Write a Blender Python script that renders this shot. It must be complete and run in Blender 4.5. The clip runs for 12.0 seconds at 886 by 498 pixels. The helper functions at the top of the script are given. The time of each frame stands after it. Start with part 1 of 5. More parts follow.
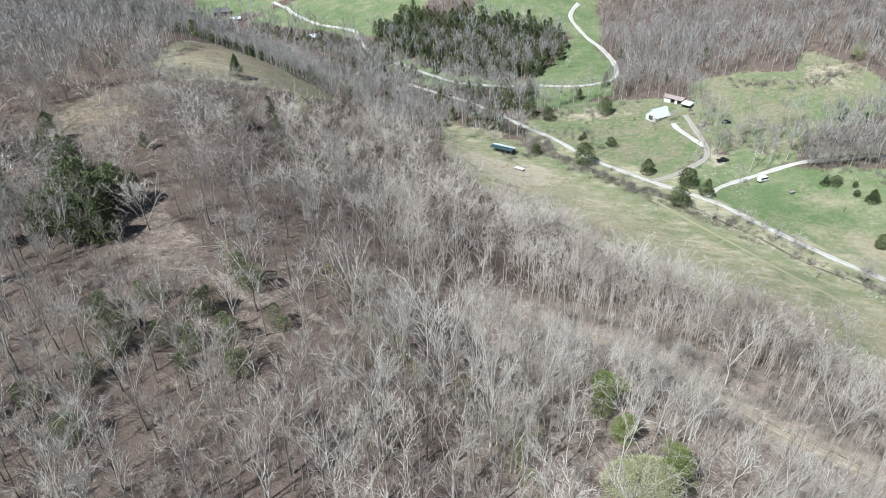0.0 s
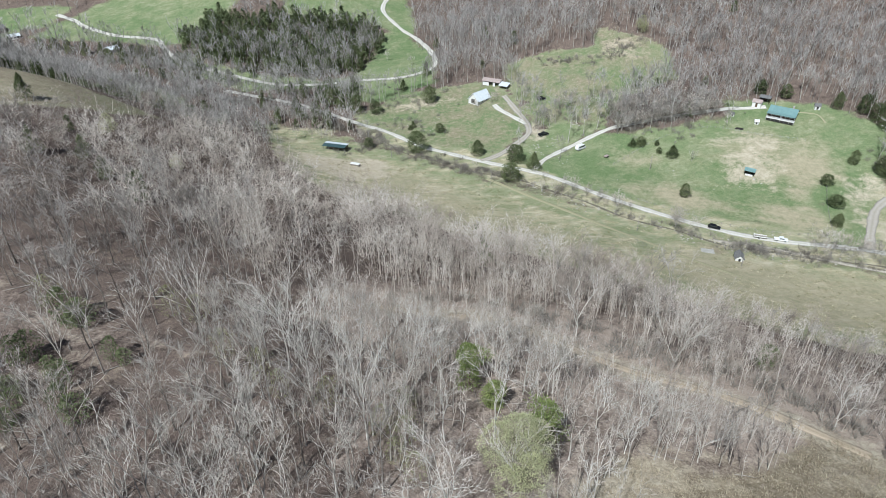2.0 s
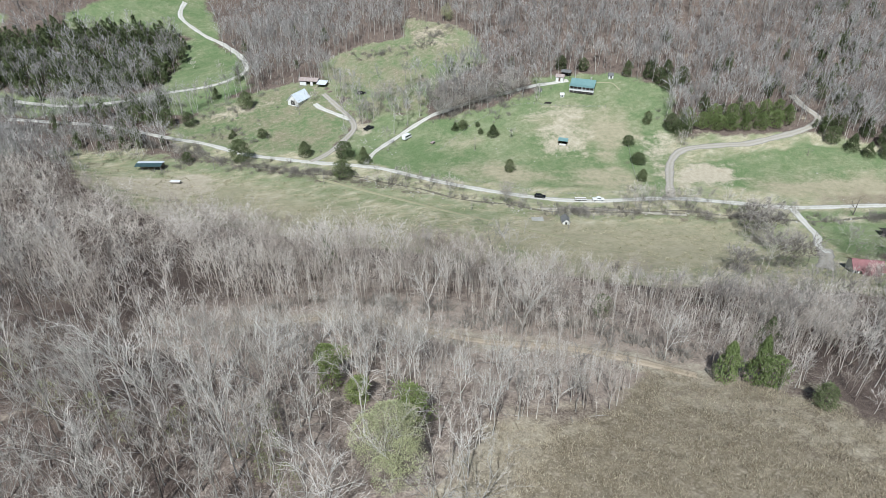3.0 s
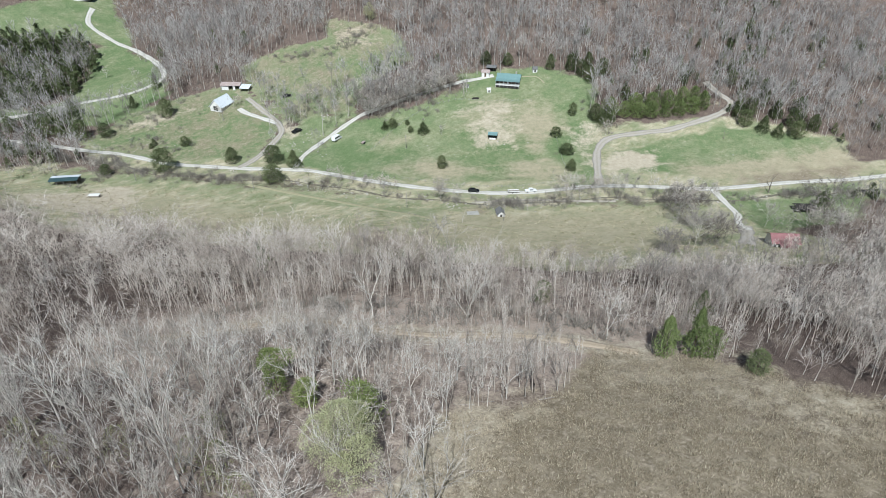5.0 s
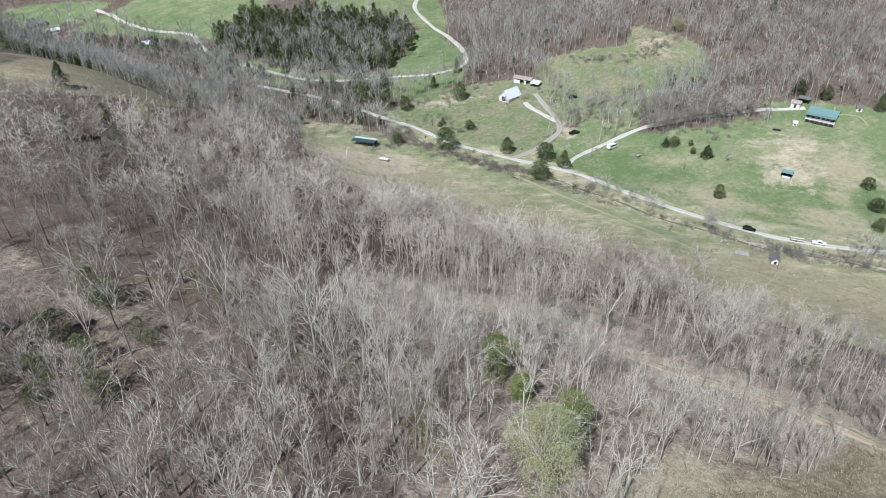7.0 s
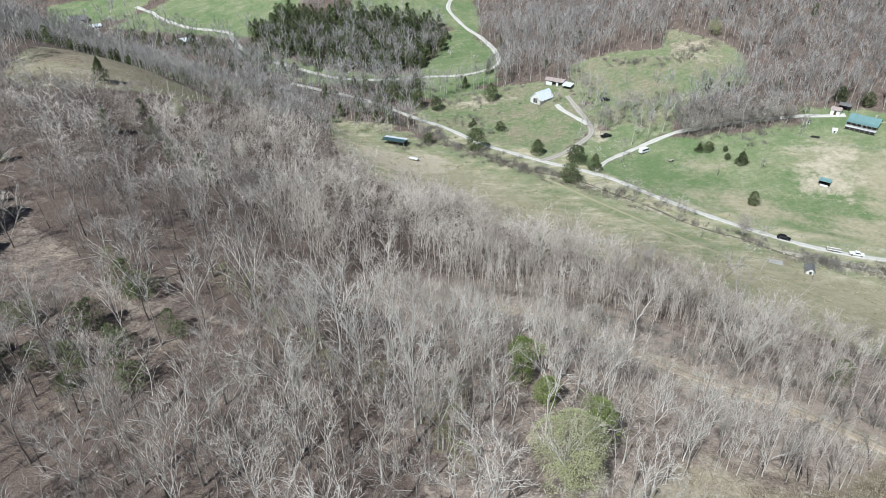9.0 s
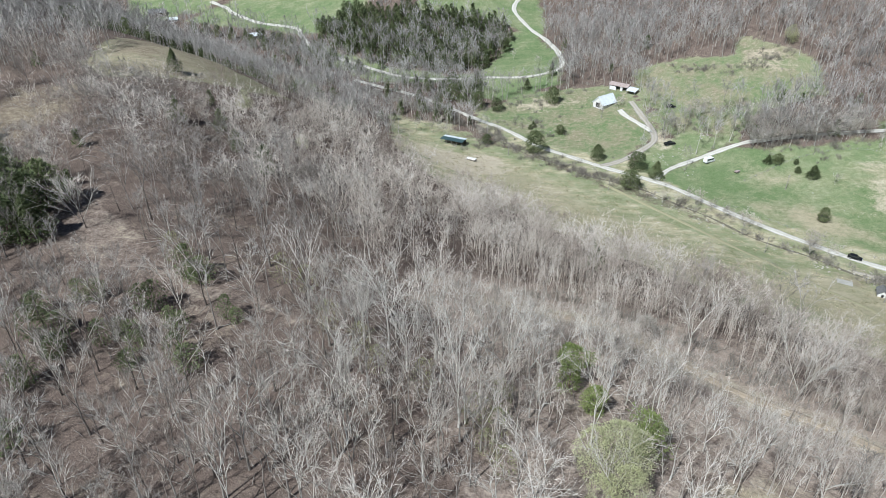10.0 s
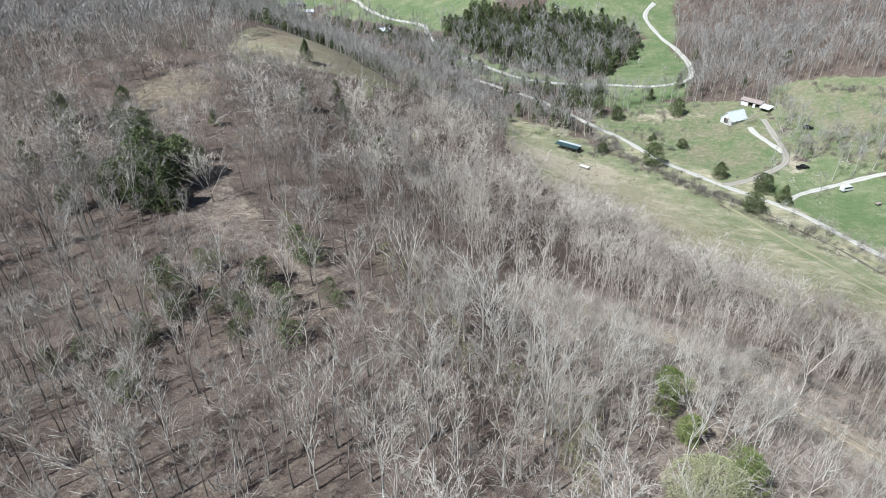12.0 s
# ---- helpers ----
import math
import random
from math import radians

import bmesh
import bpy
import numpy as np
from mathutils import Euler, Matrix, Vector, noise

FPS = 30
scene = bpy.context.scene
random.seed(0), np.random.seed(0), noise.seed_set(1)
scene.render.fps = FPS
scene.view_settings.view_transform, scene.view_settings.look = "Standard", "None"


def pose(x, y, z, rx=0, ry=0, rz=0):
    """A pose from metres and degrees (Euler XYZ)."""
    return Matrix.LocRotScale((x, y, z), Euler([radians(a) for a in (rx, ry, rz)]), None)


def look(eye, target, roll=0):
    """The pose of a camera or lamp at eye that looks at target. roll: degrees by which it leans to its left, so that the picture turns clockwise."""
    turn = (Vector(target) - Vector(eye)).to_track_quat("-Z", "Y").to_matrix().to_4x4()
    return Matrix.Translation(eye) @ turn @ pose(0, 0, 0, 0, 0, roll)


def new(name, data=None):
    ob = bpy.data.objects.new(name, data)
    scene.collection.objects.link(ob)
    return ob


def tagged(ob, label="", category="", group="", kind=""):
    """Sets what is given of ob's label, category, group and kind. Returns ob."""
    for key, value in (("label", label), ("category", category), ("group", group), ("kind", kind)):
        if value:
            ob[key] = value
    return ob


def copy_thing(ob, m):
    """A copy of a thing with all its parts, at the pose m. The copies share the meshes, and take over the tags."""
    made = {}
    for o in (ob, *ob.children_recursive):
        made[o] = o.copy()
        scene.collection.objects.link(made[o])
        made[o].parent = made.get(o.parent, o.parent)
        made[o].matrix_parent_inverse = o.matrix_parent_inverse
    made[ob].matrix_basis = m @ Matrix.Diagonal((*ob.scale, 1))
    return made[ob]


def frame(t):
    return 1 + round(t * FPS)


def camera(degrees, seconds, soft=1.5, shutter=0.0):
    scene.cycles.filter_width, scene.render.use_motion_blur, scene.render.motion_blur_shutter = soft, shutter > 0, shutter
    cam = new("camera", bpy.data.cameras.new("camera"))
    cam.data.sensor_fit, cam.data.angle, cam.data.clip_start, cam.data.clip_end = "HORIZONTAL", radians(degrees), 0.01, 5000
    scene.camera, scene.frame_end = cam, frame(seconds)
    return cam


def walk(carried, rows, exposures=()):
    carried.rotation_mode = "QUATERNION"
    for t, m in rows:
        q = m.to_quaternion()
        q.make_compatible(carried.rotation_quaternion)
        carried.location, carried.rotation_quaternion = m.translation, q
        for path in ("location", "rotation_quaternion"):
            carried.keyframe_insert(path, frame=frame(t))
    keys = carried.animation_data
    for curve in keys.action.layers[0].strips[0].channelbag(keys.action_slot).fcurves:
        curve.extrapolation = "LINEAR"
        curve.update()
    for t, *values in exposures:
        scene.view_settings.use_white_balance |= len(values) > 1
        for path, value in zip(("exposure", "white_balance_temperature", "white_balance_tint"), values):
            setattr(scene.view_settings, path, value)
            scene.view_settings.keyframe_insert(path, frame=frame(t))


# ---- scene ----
# The drone hangs over a wooded hillside, sinks about five metres and pans across the valley.
cam = camera(68.64, 12.0, soft=0.6)
ROWS = [
    (0.0, 0.00, 0.00, 137.00, 57.55, -0.05, 1.15), (0.5, 0.02, 0.01, 136.61, 57.49, -0.02, -4.22),
    (1.0, -0.06, -0.03, 136.17, 57.47, 0.01, -8.83), (1.5, -0.15, -0.04, 135.64, 57.48, -0.05, -11.97),
    (2.0, -0.07, -0.08, 135.11, 57.44, -0.08, -14.66), (2.5, 0.25, -0.21, 134.60, 57.31, -0.04, -22.36),
    (3.0, 0.34, -0.51, 134.09, 57.22, 0.07, -30.90), (3.5, 0.26, -0.67, 133.63, 57.18, 0.05, -34.32),
    (4.4, -0.15, -0.45, 132.95, 57.22, 0.00, -36.70), (5.1, -0.50, -0.10, 132.55, 57.30, -0.04, -37.60),
    (5.3, -0.60, -0.01, 132.45, 57.33, -0.05, -35.91), (5.5, -0.74, 0.14, 132.36, 57.38, -0.02, -31.31),
    (5.8, -0.76, 0.35, 132.25, 57.47, -0.02, -21.05), (6.0, -0.74, 0.45, 132.19, 57.55, -0.02, -15.87),
    (6.5, -0.64, 0.48, 132.10, 57.58, -0.02, -12.91), (7.0, -0.61, 0.54, 132.03, 57.60, 0.03, -12.06),
    (8.8, -0.65, 0.74, 131.95, 57.63, 0.02, -10.49), (9.0, -0.66, 0.74, 131.93, 57.65, 0.05, -9.24),
    (9.5, -0.63, 0.78, 131.88, 57.67, 0.06, -5.46), (10.0, -0.59, 0.89, 131.80, 57.69, 0.04, -3.69),
    (10.5, -0.64, 0.99, 131.71, 57.73, 0.03, -1.99), (11.0, -0.66, 1.02, 131.67, 57.75, -0.01, 1.60),
    (11.5, -0.67, 1.02, 131.72, 57.76, -0.02, 4.55), (12.0, -0.66, 0.98, 131.80, 57.77, -0.01, 7.03),
]
walk(cam, [(t, pose(x, y, z, a, b, c)) for t, x, y, z, a, b, c in ROWS], exposures=[(0.0, 0.54, 5700, 4), (0.6, 0.46, 5700, 4), (3.0, 0.29, 5700, 4), (6.2, 0.30, 5700, 4), (9.2, 0.36, 5700, 4), (12.0, 0.47, 5700, 4)])

# Clear midday sky of early spring; the sun stands behind the camera's left shoulder.
SUN_AZ, SUN_EL = 222.0, 50.0
world = bpy.data.worlds.new("sky")
scene.world = world
world.use_nodes = True
sky = world.node_tree.nodes.new("ShaderNodeTexSky")
sky.sky_type, sky.sun_disc = "NISHITA", False
sky.sun_elevation, sky.sun_rotation = radians(SUN_EL), radians(SUN_AZ)
sky.altitude, sky.air_density, sky.dust_density = 400, 0.6, 0.4
world.node_tree.links.new(sky.outputs[0], world.node_tree.nodes["Background"].inputs[0])
world.node_tree.nodes["Background"].inputs[1].default_value = 0.05
sun = new("sun", bpy.data.lights.new("sun", "SUN"))
sun.data.energy, sun.data.angle, sun.data.color = 5.0, radians(0.5), (1.0, 0.965, 0.92)
sun_dir = Vector((math.sin(radians(SUN_AZ)) * math.cos(radians(SUN_EL)), math.cos(radians(SUN_AZ)) * math.cos(radians(SUN_EL)), math.sin(radians(SUN_EL))))
sun.matrix_world = look(sun_dir * 400, (0, 0, 0))


# ---- materials ----
def nodes_of(name, rough=0.9, metal=0.0):
    m = bpy.data.materials.new(name)
    m.use_nodes = True
    nt = m.node_tree
    b = nt.nodes["Principled BSDF"]
    b.inputs["Roughness"].default_value, b.inputs["Metallic"].default_value = rough, metal
    b.inputs["Specular IOR Level"].default_value = 0.25
    return m, nt, b


def noise_node(nt, scale, detail=4, rough=0.6, coords="Object", distort=0.0):
    n = nt.nodes.new("ShaderNodeTexNoise")
    n.inputs["Scale"].default_value, n.inputs["Detail"].default_value = scale, detail
    n.inputs["Roughness"].default_value, n.inputs["Distortion"].default_value = rough, distort
    c = nt.nodes.new("ShaderNodeTexCoord")
    nt.links.new(c.outputs[coords], n.inputs["Vector"])
    return n.outputs[0]


def ramp(nt, fac, *stops):
    r = nt.nodes.new("ShaderNodeValToRGB")
    while len(r.color_ramp.elements) < len(stops):
        r.color_ramp.elements.new(0.5)
    for e, (p, c) in zip(r.color_ramp.elements, stops):
        e.position, e.color = p, (*c, 1) if len(c) == 3 else c
    nt.links.new(fac, r.inputs[0])
    return r.outputs[0]


def mix(nt, fac, a, b, mode="MIX"):
    m = nt.nodes.new("ShaderNodeMix")
    m.data_type, m.blend_type = "RGBA", mode
    for value, slot in ((fac, 0), (a, 6), (b, 7)):
        if isinstance(value, (int, float)):
            m.inputs[slot].default_value = value
        elif isinstance(value, tuple):
            m.inputs[slot].default_value = (*value, 1)
        else:
            nt.links.new(value, m.inputs[slot])
    return m.outputs[2]


def calc(nt, op, a, b=0.0, c=0.0):
    m = nt.nodes.new("ShaderNodeMath")
    m.operation = op
    for i, v in enumerate((a, b, c)):
        if isinstance(v, (int, float)):
            m.inputs[i].default_value = v
        else:
            nt.links.new(v, m.inputs[i])
    return m.outputs[0]


def attr(nt, name):
    a = nt.nodes.new("ShaderNodeAttribute")
    a.attribute_name = name
    return a.outputs["Fac"]


def bump(nt, b, height, strength=0.5, distance=0.1):
    n = nt.nodes.new("ShaderNodeBump")
    n.inputs["Strength"].default_value, n.inputs["Distance"].default_value = strength, distance
    nt.links.new(height, n.inputs["Height"])
    nt.links.new(n.outputs[0], b.inputs["Normal"])


def plain(name, light, dark, scale=3.0, rough=0.8, metal=0.0, relief=0.15, fine=40.0):
    """A surface that wanders between two colours at two scales, with a fine relief."""
    m, nt, b = nodes_of(name, rough, metal)
    big, small = noise_node(nt, scale), noise_node(nt, fine, 3)
    c = ramp(nt, big, (0.3, dark), (0.7, light))
    c = mix(nt, 0.35, c, ramp(nt, small, (0.3, tuple(v * 0.6 for v in dark)), (0.7, tuple(min(1, v * 1.15) for v in light))))
    nt.links.new(c, b.inputs["Base Color"])
    bump(nt, b, small, relief, 0.03)
    return m


def ribbed(name, light, dark, rough=0.4, metal=0.3, pitch=0.3):
    """Sheet-metal roofing: standing ribs, weather streaks."""
    m, nt, b = nodes_of(name, rough, metal)
    c = ramp(nt, noise_node(nt, 0.8, 5), (0.3, dark), (0.7, light))
    c = mix(nt, 0.3, c, ramp(nt, noise_node(nt, 9.0, 3), (0.35, tuple(v * 0.7 for v in dark)), (0.65, light)))
    nt.links.new(c, b.inputs["Base Color"])
    return m


def bark_material(name, pale, dark, tint):
    """Bark, paler and darker from tree to tree, mottled along the stem."""
    m, nt, b = nodes_of(name, 0.95)
    tone = attr(nt, "tone")
    info = nt.nodes.new("ShaderNodeObjectInfo").outputs["Random"]
    k = calc(nt, "FRACT", calc(nt, "ADD", tone, info))
    c = ramp(nt, k, (0.0, dark), (0.45, tint), (1.0, pale))
    c = mix(nt, ramp(nt, noise_node(nt, 2.5, 4), (0.35, (0, 0, 0)), (0.7, (1, 1, 1))), c, mix(nt, 0.55, c, dark))
    nt.links.new(c, b.inputs["Base Color"])
    return m


def leaf_material(name, light, dark, clear=0.35):
    m, nt, b = nodes_of(name, 0.75)
    tone = attr(nt, "tone")
    info = nt.nodes.new("ShaderNodeObjectInfo").outputs["Random"]
    isl = nt.nodes.new("ShaderNodeNewGeometry").outputs["Random Per Island"]
    k = calc(nt, "MULTIPLY_ADD", calc(nt, "FRACT", calc(nt, "ADD", tone, info)), 0.5, calc(nt, "MULTIPLY", isl, 0.5))
    c = ramp(nt, k, (0.1, dark), (0.9, light))
    nt.links.new(c, b.inputs["Base Color"])
    b.inputs["Specular IOR Level"].default_value = 0.1
    thin, both = nt.nodes.new("ShaderNodeBsdfTranslucent"), nt.nodes.new("ShaderNodeMixShader")
    nt.links.new(c, thin.inputs["Color"])
    both.inputs[0].default_value = clear
    nt.links.new(b.outputs[0], both.inputs[1])
    nt.links.new(thin.outputs[0], both.inputs[2])
    nt.links.new(both.outputs[0], nt.nodes["Material Output"].inputs["Surface"])
    return m


def ground_material():
    m, nt, b = nodes_of("ground_cover", 0.97)
    b.inputs["Specular IOR Level"].default_value = 0.08
    fine, mid, big, huge = noise_node(nt, 2.2, 6, 0.7), noise_node(nt, 0.45, 5, 0.65), noise_node(nt, 0.09, 4), noise_node(nt, 0.022, 3)
    # leaf litter under the trees
    litter = ramp(nt, mid, (0.25, (0.062, 0.044, 0.034)), (0.5, (0.142, 0.106, 0.086)), (0.78, (0.29, 0.225, 0.188)))
    crumb = noise_node(nt, 7.0, 3, 0.7)
    litter = mix(nt, 0.5, litter, ramp(nt, fine, (0.3, (0.045, 0.032, 0.026)), (0.55, (0.145, 0.109, 0.09)), (0.75, (0.36, 0.285, 0.242))))
    litter = mix(nt, 0.45, litter, ramp(nt, crumb, (0.38, (0.04, 0.029, 0.023)), (0.52, (0.14, 0.106, 0.087)), (0.66, (0.42, 0.34, 0.29))))
    # cropped pasture, dry straw, bare earth, winter-brown grass
    green = ramp(nt, mid, (0.25, (0.078, 0.128, 0.048)), (0.55, (0.128, 0.188, 0.08)), (0.8, (0.225, 0.27, 0.145)))
    green = mix(nt, 0.45, green, ramp(nt, fine, (0.33, (0.055, 0.095, 0.034)), (0.67, (0.27, 0.295, 0.16))))
    straw = ramp(nt, mid, (0.28, (0.19, 0.172, 0.10)), (0.5, (0.38, 0.338, 0.218)), (0.72, (0.58, 0.515, 0.38)))
    straw = mix(nt, 0.5, straw, ramp(nt, fine, (0.33, (0.13, 0.125, 0.062)), (0.5, (0.335, 0.30, 0.19)), (0.67, (0.60, 0.535, 0.40))))
    pale = noise_node(nt, 0.2, 5, 0.7, distort=0.8)
    straw = mix(nt, calc(nt, "MULTIPLY", ramp(nt, pale, (0.45, (0, 0, 0)), (0.66, (1, 1, 1))), 0.6), straw, (0.50, 0.45, 0.34))
    bare = ramp(nt, mid, (0.25, (0.33, 0.275, 0.195)), (0.75, (0.56, 0.49, 0.375)))
    bare = mix(nt, 0.4, bare, ramp(nt, fine, (0.3, (0.20, 0.172, 0.118)), (0.7, (0.61, 0.54, 0.425))))
    brown = ramp(nt, mid, (0.28, (0.13, 0.103, 0.067)), (0.5, (0.262, 0.215, 0.148)), (0.72, (0.46, 0.395, 0.285)))
    brown = mix(nt, 0.55, brown, ramp(nt, fine, (0.3, (0.07, 0.058, 0.038)), (0.7, (0.33, 0.275, 0.195))))
    clump = noise_node(nt, 1.1, 5, 0.75, distort=0.6)
    brown = mix(nt, ramp(nt, clump, (0.5, (0, 0, 0)), (0.66, (1, 1, 1))), brown, ramp(nt, fine, (0.3, (0.20, 0.155, 0.11)), (0.7, (0.46, 0.395, 0.305))))
    jag = calc(nt, "MULTIPLY", calc(nt, "SUBTRACT", calc(nt, "ADD", mid, calc(nt, "ADD", fine, big)), 1.5), 0.85)

    def cover(name, width=0.22):
        v = calc(nt, "ADD", attr(nt, name), jag)
        return ramp(nt, v, (0.5 - width, (0, 0, 0)), (0.5 + width, (1, 1, 1)))
    turned = nt.nodes.new("ShaderNodeMapping")
    turned.inputs["Rotation"].default_value, turned.inputs["Scale"].default_value = (0, 0, radians(-139)), (0.10, 0.30, 0.2)
    nt.links.new(nt.nodes.new("ShaderNodeTexCoord").outputs["Object"], turned.inputs["Vector"])
    lanes = nt.nodes.new("ShaderNodeTexNoise")
    lanes.inputs["Scale"].default_value, lanes.inputs["Detail"].default_value, lanes.inputs["Roughness"].default_value = 1.0, 5, 0.65
    nt.links.new(turned.outputs[0], lanes.inputs["Vector"])
    straw = mix(nt, ramp(nt, lanes.outputs[0], (0.46, (0, 0, 0)), (0.64, (0.5, 0.5, 0.5))), straw, mix(nt, 0.3, green, (0.20, 0.22, 0.10)))
    straw = mix(nt, ramp(nt, lanes.outputs[0], (0.34, (0.45, 0.45, 0.45)), (0.45, (0, 0, 0))), straw, (0.62, 0.545, 0.42))
    greenish = ramp(nt, calc(nt, "ADD", calc(nt, "MULTIPLY", big, 0.7), calc(nt, "MULTIPLY", mid, 0.3)), (0.45, (0, 0, 0)), (0.6, (1, 1, 1)))
    c = mix(nt, cover("straw"), litter, mix(nt, calc(nt, "MULTIPLY", greenish, 0.6), straw, green))
    turf = mix(nt, calc(nt, "MULTIPLY", ramp(nt, calc(nt, "ADD", calc(nt, "MULTIPLY", big, 0.6), calc(nt, "MULTIPLY", huge, 0.4)), (0.40, (0, 0, 0)), (0.60, (1, 1, 1))), 0.75), green, mix(nt, 0.45, green, straw))
    c = mix(nt, cover("green"), c, turf)
    dry = ramp(nt, mid, (0.25, (0.25, 0.192, 0.152)), (0.5, (0.415, 0.335, 0.275)), (0.78, (0.58, 0.495, 0.415)))
    dry = mix(nt, 0.5, dry, ramp(nt, fine, (0.3, (0.14, 0.11, 0.088)), (0.55, (0.385, 0.312, 0.255)), (0.75, (0.59, 0.51, 0.43))))
    c = mix(nt, cover("dry", 0.3), c, dry)
    tan = ramp(nt, mid, (0.25, (0.32, 0.27, 0.178)), (0.75, (0.52, 0.45, 0.325)))
    tan = mix(nt, 0.4, tan, ramp(nt, fine, (0.3, (0.14, 0.125, 0.075)), (0.7, (0.40, 0.345, 0.245))))
    c = mix(nt, calc(nt, "MULTIPLY", cover("tan", 0.42), 0.85), c, tan)
    c = mix(nt, cover("brown"), c, brown)
    c = mix(nt, cover("bare"), c, bare)
    nt.links.new(c, b.inputs["Base Color"])
    bump(nt, b, calc(nt, "ADD", fine, calc(nt, "MULTIPLY", mid, 2.0)), 0.8, 0.25)
    return m


def gravel_material(name, light, dark):
    m, nt, b = nodes_of(name, 0.95)
    c = ramp(nt, noise_node(nt, 6.0, 5, 0.7), (0.3, dark), (0.7, light))
    rut = ramp(nt, attr(nt, "across"), (0.0, (0.45, 0.45, 0.45)), (0.12, (0.9, 0.9, 0.9)), (0.27, (1, 1, 1)), (0.5, (0.78, 0.77, 0.72)))
    c = mix(nt, 0.8, c, rut, "MULTIPLY")
    c = mix(nt, calc(nt, "MULTIPLY", ramp(nt, noise_node(nt, 0.5, 4), (0.45, (0, 0, 0)), (0.7, (1, 1, 1))), 0.35), c, (0.30, 0.26, 0.18))
    nt.links.new(c, b.inputs["Base Color"])
    bump(nt, b, noise_node(nt, 14.0, 3), 0.5, 0.03)
    return m


MAT_GROUND = ground_material()
MAT_GRAVEL = gravel_material("pale_gravel", (0.66, 0.63, 0.575), (0.46, 0.435, 0.39))
MAT_LANE = gravel_material("dusty_gravel", (0.46, 0.42, 0.37), (0.31, 0.28, 0.24))
MAT_TRAIL = gravel_material("trodden_earth", (0.60, 0.49, 0.365), (0.40, 0.32, 0.235))
MAT_STRAW = gravel_material("flattened_straw", (0.44, 0.40, 0.265), (0.25, 0.245, 0.135))
MAT_LEDGE = gravel_material("washed_limestone_bank", (0.58, 0.54, 0.47), (0.30, 0.26, 0.21))
MAT_BARK = bark_material("grey_bark", (0.68, 0.64, 0.575), (0.20, 0.175, 0.15), (0.47, 0.435, 0.38))
MAT_TWIG = bark_material("bare_twigs", (0.70, 0.64, 0.57), (0.23, 0.186, 0.155), (0.50, 0.44, 0.378))
MAT_WHITE_BARK = bark_material("pale_bark", (0.74, 0.70, 0.635), (0.42, 0.385, 0.335), (0.61, 0.57, 0.51))
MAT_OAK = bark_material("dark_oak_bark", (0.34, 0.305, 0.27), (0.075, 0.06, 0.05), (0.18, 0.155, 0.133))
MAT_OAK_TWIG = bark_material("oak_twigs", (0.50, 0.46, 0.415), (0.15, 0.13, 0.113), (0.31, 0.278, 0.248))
MAT_FAR_TWIG = bark_material("grey_far_twigs", (0.50, 0.475, 0.445), (0.19, 0.172, 0.158), (0.35, 0.325, 0.30))
MAT_CEDAR = leaf_material("cedar_needles", (0.20, 0.225, 0.11), (0.08, 0.10, 0.048))
MAT_PINE = leaf_material("pine_needles", (0.27, 0.32, 0.13), (0.13, 0.165, 0.062))
MAT_OLIVE = leaf_material("olive_first_leaves", (0.36, 0.36, 0.19), (0.18, 0.185, 0.09))
MAT_GREEN = leaf_material("fresh_leaves", (0.31, 0.345, 0.13), (0.13, 0.17, 0.062))
MAT_YOUNG = leaf_material("young_yellow_leaves", (0.66, 0.645, 0.41), (0.38, 0.385, 0.215))
MAT_BRUSH = leaf_material("dry_brush", (0.42, 0.385, 0.335), (0.17, 0.15, 0.128))
MAT_TEAL = ribbed("teal_metal_roof", (0.25, 0.38, 0.37), (0.18, 0.30, 0.292))
MAT_TEAL_DARK = ribbed("dark_teal_roof", (0.085, 0.135, 0.14), (0.05, 0.088, 0.092), 0.5)
# white tin; its colour also serves for sunlight on the pole shed's far slope
MAT_TIN = ribbed("white_tin_roof", (0.74, 0.77, 0.80), (0.60, 0.63, 0.66), 0.55, 0.15)
MAT_RUST = ribbed("rusty_tin_roof", (0.46, 0.40, 0.38), (0.31, 0.22, 0.19), 0.75, 0.1)
MAT_RED = ribbed("red_metal_roof", (0.31, 0.155, 0.155), (0.20, 0.092, 0.095), 0.6, 0.1)
MAT_GREYROOF = plain("grey_shingles", (0.20, 0.195, 0.19), (0.10, 0.10, 0.10), 2.0)
MAT_PAINT = plain("weathered_white_paint", (0.78, 0.77, 0.74), (0.60, 0.58, 0.54), 1.2, 0.6)
MAT_LOG = plain("dark_stained_boards", (0.13, 0.085, 0.055), (0.065, 0.045, 0.032), 1.6, 0.7)
MAT_PLANK = plain("grey_weathered_planks", (0.36, 0.33, 0.29), (0.20, 0.18, 0.155), 2.0, 0.9)
# near black: interior shade put into the colour, and plain dark boards and logs
MAT_DARK = plain("interior_shade_and_dark_boards", (0.05, 0.045, 0.04), (0.025, 0.022, 0.02), 1.5, 0.9)
MAT_STONE = plain("pale_limestone", (0.50, 0.47, 0.42), (0.27, 0.245, 0.21), 1.4, 0.95, relief=0.4, fine=9.0)
MAT_CONCRETE = plain("grey_concrete", (0.40, 0.385, 0.35), (0.27, 0.255, 0.225), 1.0, 0.9)
MAT_CARBLACK = plain("black_car_paint", (0.018, 0.019, 0.021), (0.012, 0.012, 0.014), 0.8, 0.25, relief=0.0)
MAT_CARWHITE = plain("white_car_paint", (0.80, 0.80, 0.79), (0.70, 0.70, 0.69), 0.8, 0.3, relief=0.0)
MAT_TYRE = plain("black_rubber", (0.03, 0.03, 0.03), (0.018, 0.018, 0.018), 5.0, 0.9)
